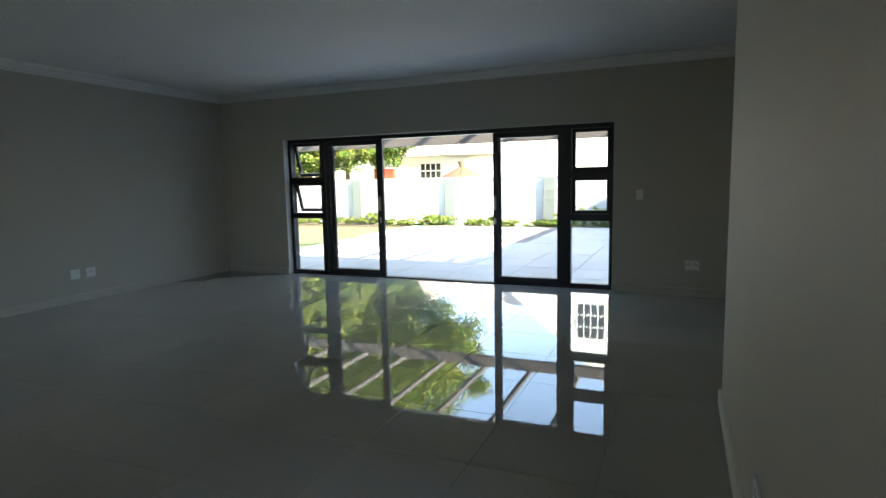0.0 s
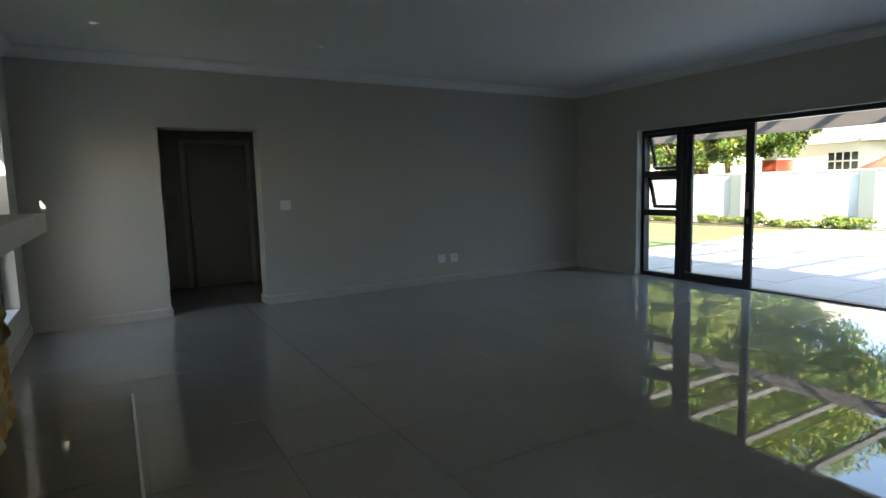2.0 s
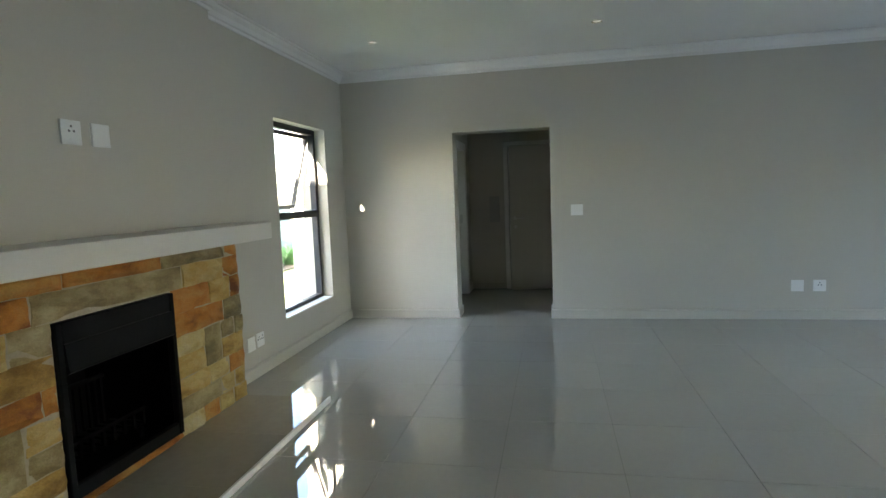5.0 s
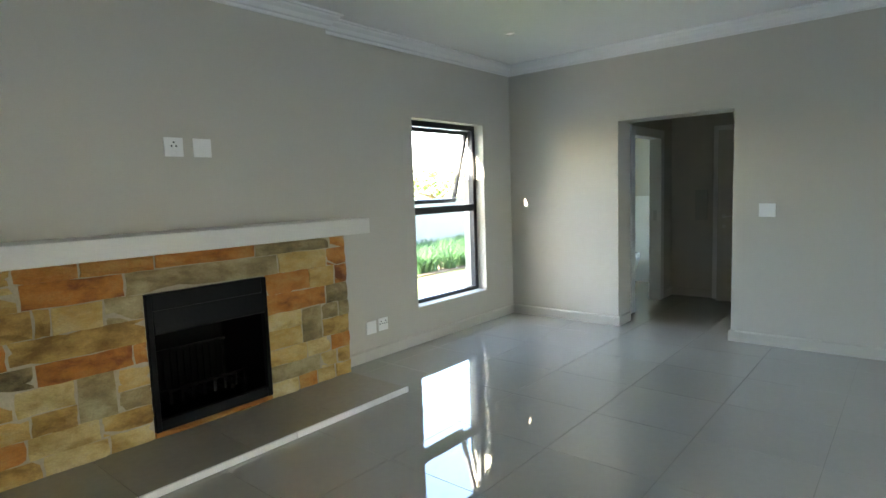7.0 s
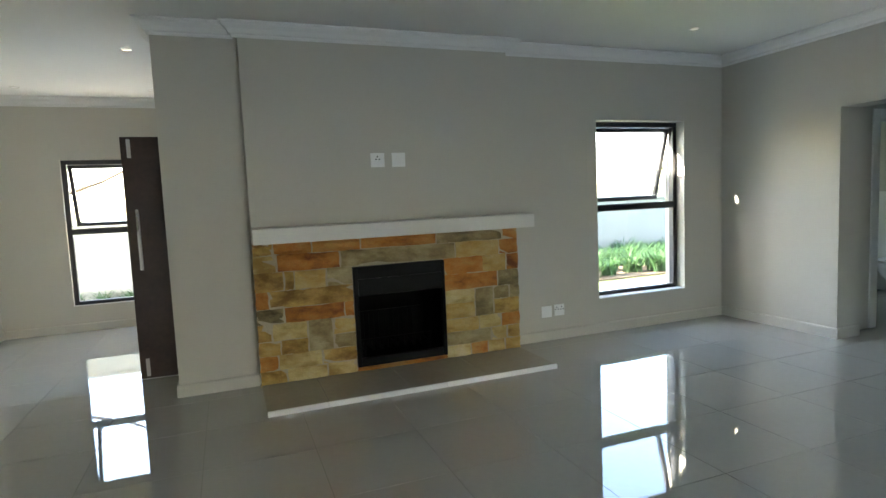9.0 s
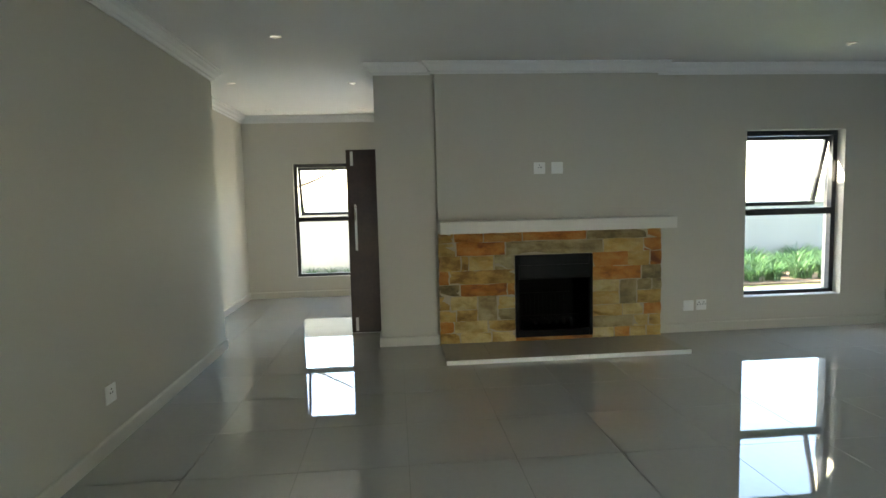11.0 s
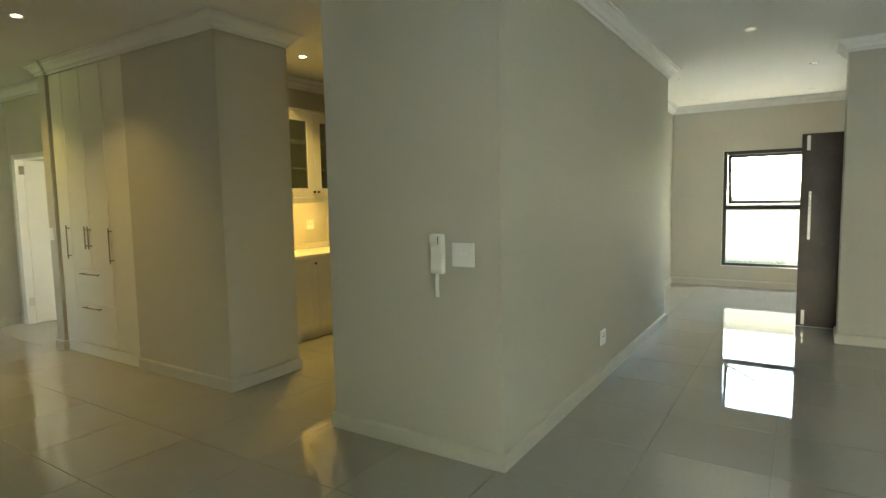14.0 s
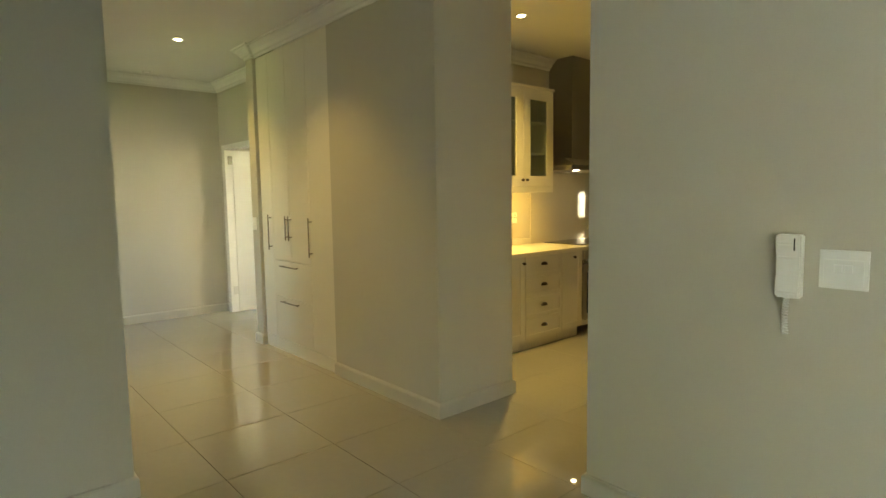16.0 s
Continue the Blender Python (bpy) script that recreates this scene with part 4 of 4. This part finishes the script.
part("side_panel", boxes((UX + 0.021, U1 - 0.01, 1.48, KW - 0.014, U1 + 0.01, 2.34)), M_WHITE_CAB, uc)
part("bottom_panel", boxes((UX + 0.021, U0 + 0.02, 1.46, KW - 0.002, U2 - 0.02, 1.48)), M_WHITE_CAB, uc)
part("top_panel", boxes((UX + 0.021, U0 + 0.02, 2.34, KW - 0.002, U2 - 0.02, 2.36)), M_WHITE_CAB, uc)
part("back_panel", boxes((KW - 0.014, U0 + 0.02, 1.48, KW - 0.002, U2 - 0.02, 2.34)), M_WHITE_CAB, uc)
part("cornice_rail", boxes((UX - 0.012, U0 - 0.012, 2.361, KW - 0.002, U2, 2.385), bevel=0.005), M_WHITE_CAB, uc)
part("light_rail", boxes((UX, U0, 1.405, UX + 0.02, U2, 1.461), bevel=0.003), M_WHITE_CAB, uc)
for z in (1.77, 2.06):
    for y0, y1 in ((U0 + 0.022, U1 - 0.012), (U1 + 0.012, U2 - 0.022)):
        part("shelf", boxes((UX + 0.03, y0, z, KW - 0.016, y1, z + 0.008)), M_TRIM, uc)
for y0, y1, ky in ((U0, 1.66, 1.63), (1.66, U1, 1.69), (U1, 2.44, 2.41), (2.44, U2, 2.47)):
    d = part("door", shaker(bmesh.new(), UX, y0, y1, 1.462, 2.358, rail=0.095), M_WHITE_CAB, uc)
    g = part("pane", boxes((UX + 0.008, y0 + 0.095, 1.556, UX + 0.012, y1 - 0.095, 2.264)), M_SMOKE, d)
    knob(d, UX, ky, 1.52)
hd = thing("cooker_hood", (0, 0, 0), "stainless steel chimney cooker hood", "cooker hood")
part("chimney", boxes((3.70, 0.54, 1.74, KW - 0.002, 0.85, CEIL - 0.002), bevel=0.002), M_HOOD, hd)
bm = bmesh.new()
box(bm, 3.52, 0.30, 1.62, KW - 0.002, 1.10, 1.67, 0.003)
prism(bm, [(3.54, 1.67), (KW - 0.002, 1.67), (KW - 0.002, 1.745), (3.68, 1.745)], (0, 0.40, 0), (0, 1.0, 0), (1, 0, 0), (0, 0, 1))
part("canopy", bm, M_HOOD, hd)
for y in (0.55, 0.93):
    bm = bmesh.new()
    tube(bm, (3.60, y, 1.6205), (3.60, y, 1.617), 0.028, n=14)
    part("hood_lamp", bm, M_LAMP, hd)
strip = thing("strip_light", (0, 0, 0), "warm strip light under the wall cabinet", "strip light")
part("diffuser", boxes((UX + 0.028, 1.26, 1.450, UX + 0.048, 2.54, 1.459)), M_STRIP, strip)
la = bpy.data.lights.new("strip_lamp", "AREA")
la.shape, la.size, la.size_y, la.energy, la.color = "RECTANGLE", 0.03, 1.25, STRIP_W, (1.0, 0.66, 0.18)
so = new("strip_lamp", la)
so.matrix_basis = pose(UX + 0.04, 1.9, 1.446)

# ---- the garden ----
def ground_sheet():
    bm = box(bmesh.new(), -400, -400, -0.5, 400, 400, -0.13)
    return tagged(link_mesh("ground", bm, M_LAWN), "mown green lawn", "ground", kind="structure")
ground_sheet()
tagged(link_mesh("pavement_front", boxes((-5.0, -3.6, -0.3, -1.96, -0.98, -0.085), (-5.0, -6.0, -0.3, 1.6, -3.85, -0.085)), M_PAVER), "pale paving at the front door", "paving", kind="structure")
patio = tagged(link_mesh("pavement", boxes((-7.9, 7.21, -0.3, 1.8, 17.2, -0.075), (-13.0, 7.21, -0.3, -7.9, 9.6, -0.075)), M_JOINT), "pale grey paved patio", "patio", kind="structure")
bed_n = tagged(link_mesh("planting_bed", boxes((-30, 16.9, -0.3, 1.8, 17.8, -0.09)), M_SOIL), "narrow planting bed along the wall", "planting bed", kind="structure")
bed_s = tagged(link_mesh("planting_bed", boxes((-16, -6.02, -0.3, -5.6, -3.7, -0.1)), M_SOIL), "planting bed along the garden wall", "planting bed", kind="structure")

def garden_wall(name, x0, x1, y, top, posts, thick=0.22, mat=M_PLASTER):
    w = tagged(thing(name, (0, 0, 0), "white plastered boundary wall with piers", "garden wall"), kind="structure")
    part("wall_body", boxes((x0, y, -0.2, x1, y + thick, top - 0.05)), mat, w)
    part("coping", boxes((x0, y - 0.03, top - 0.05, x1, y + thick + 0.03, top), bevel=0.008), mat, w)
    for x in posts:
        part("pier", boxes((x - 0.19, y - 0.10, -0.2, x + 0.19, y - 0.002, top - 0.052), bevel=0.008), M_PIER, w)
    return w
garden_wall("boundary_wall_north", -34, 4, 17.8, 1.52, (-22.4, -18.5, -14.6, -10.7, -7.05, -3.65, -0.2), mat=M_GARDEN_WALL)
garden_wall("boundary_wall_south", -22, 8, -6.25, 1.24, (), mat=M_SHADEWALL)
# swimming pool sunk in the patio
POOL = (-7.65, -4.0, 13.55, 16.3)
pool = thing("swimming_pool", (0, 0, -0.074), "pale blue swimming pool with stone coping in the patio", "swimming pool")
part("water", boxes((POOL[0], POOL[2], 0.0005, POOL[1], POOL[3], 0.003)), M_WATER, pool, "still pale blue water")
for x0, y0, x1, y1 in ((POOL[0] - 0.3, POOL[2] - 0.3, POOL[1] + 0.3, POOL[2]), (POOL[0] - 0.3, POOL[3], POOL[1] + 0.3, POOL[3] + 0.3),
                       (POOL[0] - 0.3, POOL[2], POOL[0], POOL[3]), (POOL[1], POOL[2], POOL[1] + 0.3, POOL[3])):
    part("coping", boxes((x0, y0, 0.0, x1, y1, 0.03), bevel=0.006), M_PAVER, pool, "pale stone coping")

# pergola over the patio
pg = thing("pergola", (0, 0, 0), "weathered brown-grey timber pergola over the patio", "pergola")
part("front_beam", boxes((-10.6, 10.25, 2.10, 1.75, 10.37, 2.31), bevel=0.006), M_BEAM, pg)
part("wall_plate", boxes((-7.4, 7.212, 2.20, 1.75, 7.26, 2.31)), M_BEAM, pg)
for k in range(9):
    x = -7.05 + k * 0.925
    part("rafter", boxes((x - 0.034, 7.26, 2.312, x + 0.034, 10.6, 2.40), bevel=0.004), M_RAFTER, pg)
for x in (-10.4, 1.5):
    part("post", boxes((x - 0.07, 10.24, -0.08, x + 0.07, 10.38, 2.10), bevel=0.006), M_BEAM, pg)

# neighbour's house
def windowed(parent, x0, x1, z0, z1, y, cols, rows):
    wn_ = part("window", boxes((x0 - 0.05, y - 0.02, z0 - 0.05, x1 + 0.05, y - 0.002, z1 + 0.05)), M_TRIM, parent)
    for i in range(cols):
        for j in range(rows):
            a, b = x0 + (x1 - x0) * i / cols, x0 + (x1 - x0) * (i + 1) / cols
            c, d = z0 + (z1 - z0) * j / rows, z0 + (z1 - z0) * (j + 1) / rows
            part("pane", boxes((a + 0.03, y - 0.026, c + 0.03, b - 0.03, y - 0.021, d - 0.03)), M_DARKGLASS, wn_)
nh = thing("neighbour_house", (0, 0, 0), "white plastered neighbouring house with tiled roof", "house")
part("wall", boxes((-13.5, 24.0, -0.2, -6.96, 31, 2.75)), M_PLASTER, nh)
windowed(nh, -11.05, -10.0, 1.55, 2.25, 24.0, 4, 2)
bm = bmesh.new()
prism(bm, [(-0.5, 2.70), (3.5, 5.0), (7.5, 2.70), (7.5, 2.58), (-0.5, 2.58)], (-9.75, 24, 0), (-6.93, 24, 0), (0, 1, 0), (0, 0, 1))
prism(bm, [(-14.0, 2.70), (-11.3, 4.6), (-8.6, 2.70), (-8.6, 2.58), (-14.0, 2.58)], (0, 23.7, 0), (0, 31, 0), (1, 0, 0), (0, 0, 1))
roof_n = part("roof", bm, M_ROOF, nh)
for k in range(14):
    y, z = 23.5 + k * 0.28, 2.71 + k * 0.161
    part("tile_course", boxes((-9.4, y, z, -6.93, y + 0.05, z + 0.035)), M_ROOF, roof_n)
part("gutter", boxes((-9.4, 23.38, 2.56, -7.25, 23.5, 2.66), bevel=0.01), M_PLASTER, nh)
gh = thing("neighbour_house", (0, 0, 0), "tall white gabled neighbouring house", "house")
bm = bmesh.new()
prism(bm, [(-6.9, -0.2), (-6.9, 3.75), (-1.9, 8.2), (3.1, 3.75), (3.1, -0.2)], (0, 25.0, 0), (0, 33, 0), (1, 0, 0), (0, 0, 1))
part("wall", bm, M_PLASTER, gh)
windowed(gh, -3.95, -2.75, 4.1, 5.7, 25.0, 4, 3)
bm = bmesh.new()
prism(bm, [(-6.92, 3.74), (-6.92, 3.86), (-1.9, 8.36), (3.12, 3.86), (3.12, 3.74), (-1.9, 8.22)], (0, 24.85, 0), (0, 33, 0), (1, 0, 0), (0, 0, 1))
part("roof", bm, M_ROOF, gh)
shed = thing("garden_shed", (-12.75, 22.6, -0.13), "red-brown timber garden shed", "shed")
part("wall", boxes((0, 0, 0, 0.55, 1.2, 2.15)), M_RED, shed)
part("roof", boxes((-0.1, -0.1, 2.151, 0.65, 1.3, 2.2)), M_ROOF, shed)
lapa = thing("thatched_umbrella", (-8.55, 22.8, -0.38), "small thatched garden umbrella with finial", "garden umbrella")
bm = bmesh.new()
bmesh.ops.create_cone(bm, cap_ends=True, segments=20, radius1=0.95, radius2=0.08, depth=0.45, matrix=Matrix.Translation((0, 0, 2.16)))
for v in bm.verts:
    v.co += Vector((rnd.uniform(-0.04, 0.04), rnd.uniform(-0.04, 0.04), rnd.uniform(-0.05, 0.02)))
part("thatch", bm, M_THATCH, lapa)
part("finial", tube(bmesh.new(), (0, 0, 2.36), (0, 0, 2.62), 0.07, 0.16), M_BARK, lapa)
part("pole", tube(bmesh.new(), (0, 0, 0), (0, 0, 1.95), 0.06), M_BARK, lapa)

# trees and bushes
def leaf_cloud(name, parent, centre, radii, count, size, seed, mats):
    """A crown of separate small leaves, gathered in clumps of uneven size with gaps between them."""
    r = np.random.default_rng(seed)
    k = max(8, int(count ** 0.5 / 1.5))
    lumps = r.normal(size=(k, 3))
    lumps = lumps / np.linalg.norm(lumps, axis=1, keepdims=True) * (r.random((k, 1)) ** 0.42) * 0.82
    reach = r.uniform(0.10, 0.27, (k, 1))
    pick = r.integers(0, k, count)
    d = r.normal(size=(count, 3))
    d = d / np.linalg.norm(d, axis=1, keepdims=True) * (r.random((count, 1)) ** 0.45) * reach[pick] + lumps[pick]
    p = np.array(centre) + d * np.array(radii)
    keep = p[:, 2] > 0.02
    p = p[keep]
    n = len(p)
    a = r.normal(size=(n, 3))
    a /= np.linalg.norm(a, axis=1, keepdims=True)
    b = np.cross(a, r.normal(size=(n, 3)))
    b /= np.linalg.norm(b, axis=1, keepdims=True)
    s = size * r.uniform(0.6, 1.3, (n, 1))
    up = np.cross(a, b) * s * 0.08
    quad = np.stack([p - a * s * 0.5, p - b * s * 0.26 + up, p + a * s * 0.5, p + b * s * 0.26 + up], axis=1).reshape(-1, 3)
    me = bpy.data.meshes.new(name)
    me.from_pydata(quad.tolist(), [], np.arange(4 * n).reshape(-1, 4).tolist())
    for m in mats:
        me.materials.append(m)
    # Low clumps get more dark leaves, painting in the foliage's underside shade.
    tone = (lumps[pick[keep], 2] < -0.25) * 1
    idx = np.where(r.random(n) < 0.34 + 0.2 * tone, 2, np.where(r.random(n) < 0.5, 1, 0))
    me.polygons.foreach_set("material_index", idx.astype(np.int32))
    ob = new(name, me)
    ob.parent = parent
    return ob

def tree(x, y, height, radii, count, size, seed, label, lean=0.0):
    t = thing("tree", (x, y, -0.13), label, "tree", "garden trees")
    r = random.Random(seed)
    bm = bmesh.new()
    p, rad = Vector((0, 0, 0)), 0.22
    for k in range(4):
        q = p + Vector((r.uniform(-0.15, 0.15), r.uniform(-0.15, 0.15), height * 0.16))
        tube(bm, p, q, rad, rad * 0.82, n=10)
        p, rad = q, rad * 0.82
    if lean:
        q = Vector((lean * 0.75, 0, height * 0.86))
        tube(bm, p, q, rad, rad * 0.7, n=10)
        p, rad = q, rad * 0.7
    for k in range(8):
        a = k / 8 * 6.28 + r.uniform(-0.3, 0.3)
        q = p + Vector((math.cos(a) * radii[0] * 0.4, math.sin(a) * radii[1] * 0.4, radii[2] * r.uniform(0.1, 0.6)))
        tube(bm, p - Vector((0, 0, r.uniform(0, 0.8))), q, rad * 0.6, rad * 0.25, n=7)
        tube(bm, q, q + (q - p) * 0.8, rad * 0.25, 0.02, n=6)
    part("trunk", bm, M_BARK, t)
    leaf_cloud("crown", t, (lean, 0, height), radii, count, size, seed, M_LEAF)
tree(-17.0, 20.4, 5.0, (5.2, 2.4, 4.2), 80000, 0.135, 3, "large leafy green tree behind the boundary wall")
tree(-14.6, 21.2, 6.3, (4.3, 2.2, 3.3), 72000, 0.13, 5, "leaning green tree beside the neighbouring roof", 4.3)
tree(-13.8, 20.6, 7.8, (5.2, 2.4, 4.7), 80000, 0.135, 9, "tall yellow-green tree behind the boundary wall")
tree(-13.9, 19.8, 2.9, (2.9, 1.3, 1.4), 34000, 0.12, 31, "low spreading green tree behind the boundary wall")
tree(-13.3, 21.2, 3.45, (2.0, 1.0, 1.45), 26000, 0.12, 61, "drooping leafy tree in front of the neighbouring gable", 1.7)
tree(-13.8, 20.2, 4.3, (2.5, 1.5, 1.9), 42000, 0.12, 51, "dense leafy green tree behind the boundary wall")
tree(-19.5, 14.5, 4.0, (3.0, 3.0, 2.4), 12000, 0.22, 12, "leafy garden tree beside the lawn")
tree(-19.0, -12.5, 2.1, (2.8, 1.6, 0.9), 1100, 0.16, 21, "leafy tree behind the garden wall")
bare = thing("tree", (2.3, -5.6, -0.1), "slender bare-branched young tree by the front wall", "tree")
bm = bmesh.new()
limb = [(0, 0, 0), (-0.15, 0, 0.9), (-0.7, 0, 1.5), (-1.8, 0.02, 1.87), (-2.12, 0, 1.99), (-2.68, 0.03, 2.28), (-3.0, 0, 2.38)]
for k, (a, b) in enumerate(zip(limb, limb[1:])):
    tube(bm, a, b, 0.045 - 0.006 * k, 0.039 - 0.006 * k, n=8)
tube(bm, limb[3], (-2.3, 0.1, 2.35), 0.012, 0.004, n=6)
tube(bm, limb[1], (0.2, 0.1, 2.4), 0.03, 0.008, n=6)
tube(bm, limb[5], (-3.0, 0.15, 2.18), 0.01, 0.003, n=6)
part("trunk", bm, M_BARK, bare)
def bush(x, y, rx, rz, seed, n=500):
    b = thing("bush", (x, y, -0.1), "low leafy green garden bush by the wall", "bush", "bushes along the wall")
    leaf_cloud("foliage", b, (0, 0, rz * 0.75), (rx, 0.34, rz), n * 5, 0.06, seed, M_LEAF)
for k in range(26):
    bush(-22 + k * 0.75 + rnd.uniform(-0.2, 0.2), 17.3 + rnd.uniform(-0.12, 0.12), rnd.uniform(0.45, 0.8), rnd.uniform(0.14, 0.3), 40 + k, 420)
for k in range(4):
    bush(-2.9 + k * 1.1, 17.3, 0.75, 0.42, 70 + k, 600)

def strap_leaf(bm, r, base, length, lean, az):
    pts = []
    for i in range(6):
        s = i / 5
        ang = lean * s * 1.4
        h = length * (s - 0.35 * s * s * lean)
        o = length * s * math.sin(min(1.4, ang)) * 0.75
        pts.append((base + Vector((math.cos(az) * o, math.sin(az) * o, max(0.01, h))), 0.012 * (1 - s ** 3) + 0.002))
    side = Vector((-math.sin(az), math.cos(az), 0))
    prev = None
    for p, w in pts:
        cur = (bm.verts.new(p - side * w), bm.verts.new(p + side * w))
        if prev:
            f = bm.faces.new((prev[0], prev[1], cur[1], cur[0]))
            f.material_index = int(r.random() * 2.4)
        prev = cur
lily = thing("agapanthus", (-7.0, -4.4, -0.09), "clump of arching strap-leaved green agapanthus", "plant", "agapanthus clumps in the bed")
bm = bmesh.new()
r_ = random.Random(5)
for k in range(95):
    strap_leaf(bm, r_, Vector((r_.gauss(0, 0.09), r_.gauss(0, 0.09), 0)), r_.uniform(0.45, 0.75), r_.uniform(0.45, 1.1), r_.uniform(0, 6.28))
part("leaves", bm, M_STRAP, lily)
for k in range(76):
    x, y = -13.3 + (k % 19) * 0.41 + rnd.uniform(-0.12, 0.12), -5.75 + (k // 19) * 0.58 + rnd.uniform(-0.14, 0.14)
    m = pose(x, y, -0.1, 0, 0, rnd.uniform(0, 360)) @ Matrix.Scale(rnd.uniform(0.6, 0.88), 4)
    copy_thing(lily, m)
for k in range(9):
    copy_thing(lily, pose(-1.6 + k * 0.4, -5.95 + rnd.uniform(-0.08, 0.08), -0.09, 0, 0, rnd.uniform(0, 360)) @ Matrix.Scale(0.55, 4))

# patio pavers, pieces of the pavement
PAVER_ME = None
for i in range(16):
    for j in range(12):
        x, y = -13.0 + i * 0.9, 7.25 + j * 0.9
        if y + 0.9 > 17.3 or x + 0.9 > 1.8 or (x < -7.95 and y + 0.9 > 9.9):
            continue
        if x + 0.9 > POOL[0] - 0.3 and x < POOL[1] + 0.3 and y + 0.9 > POOL[2] - 0.3 and y < POOL[3] + 0.3:
            continue
        if PAVER_ME is None:
            bm = box(bmesh.new(), 0.006, 0.006, -0.04, 0.894, 0.894, 0.0)
            PAVER_ME = bpy.data.meshes.new("paver")
            bm.to_mesh(PAVER_ME)
            bm.free()
            PAVER_ME.materials.append(M_PAVER)
        ob = new("paver", PAVER_ME)
        ob.parent, ob.location = patio, (x, y, -0.068 + rnd.uniform(-0.002, 0.002))

# ---- floor tiles, pieces of the floor ----
TILE, TX, TY = 0.605, -0.10, 3.53
def tile_mesh(w, d):
    bm = box(bmesh.new(), 0, 0, -0.012, w, d, 0.0)
    me = bpy.data.meshes.new("tile")
    bm.to_mesh(me)
    bm.free()
    me.materials.append(M_TILE)
    return me

HOUSE = ((-6.95, 7.5, -0.61, 7.3), (-2.0, 1.3, -3.9, -0.5), (1.2, 4.3, -1.7, -0.5), (-10.2, -6.8, -0.2, 2.8))
TILE_ME = tile_mesh(TILE - 0.003, TILE - 0.003)
far_tiles = bmesh.new()
for i in range(-17, 13):
    for j in range(-13, 7):
        x, y = TX + i * TILE + 0.0015, TY + j * TILE + 0.0015
        x1, y1 = x + TILE - 0.003, y + TILE - 0.003
        cx, cy = (x + x1) / 2, (y + y1) / 2
        if y > 7.05 or not any(a < cx < b and c < cy < d for a, b, c, d in HOUSE):
            continue
        if x > -5.2 and x1 < 1.6 and y > -0.6 and y1 < 7.0:
            ob = new("tile", TILE_ME)
            ob.parent, ob.location = floor, (x, y, 0)
        else:
            box(far_tiles, max(x, -10.1), max(y, -3.79), -0.012, min(x1, 7.42), min(y1, 7.05), 0.0)
tagged(part("tile_field", far_tiles, M_TILE, floor), kind="stuff")
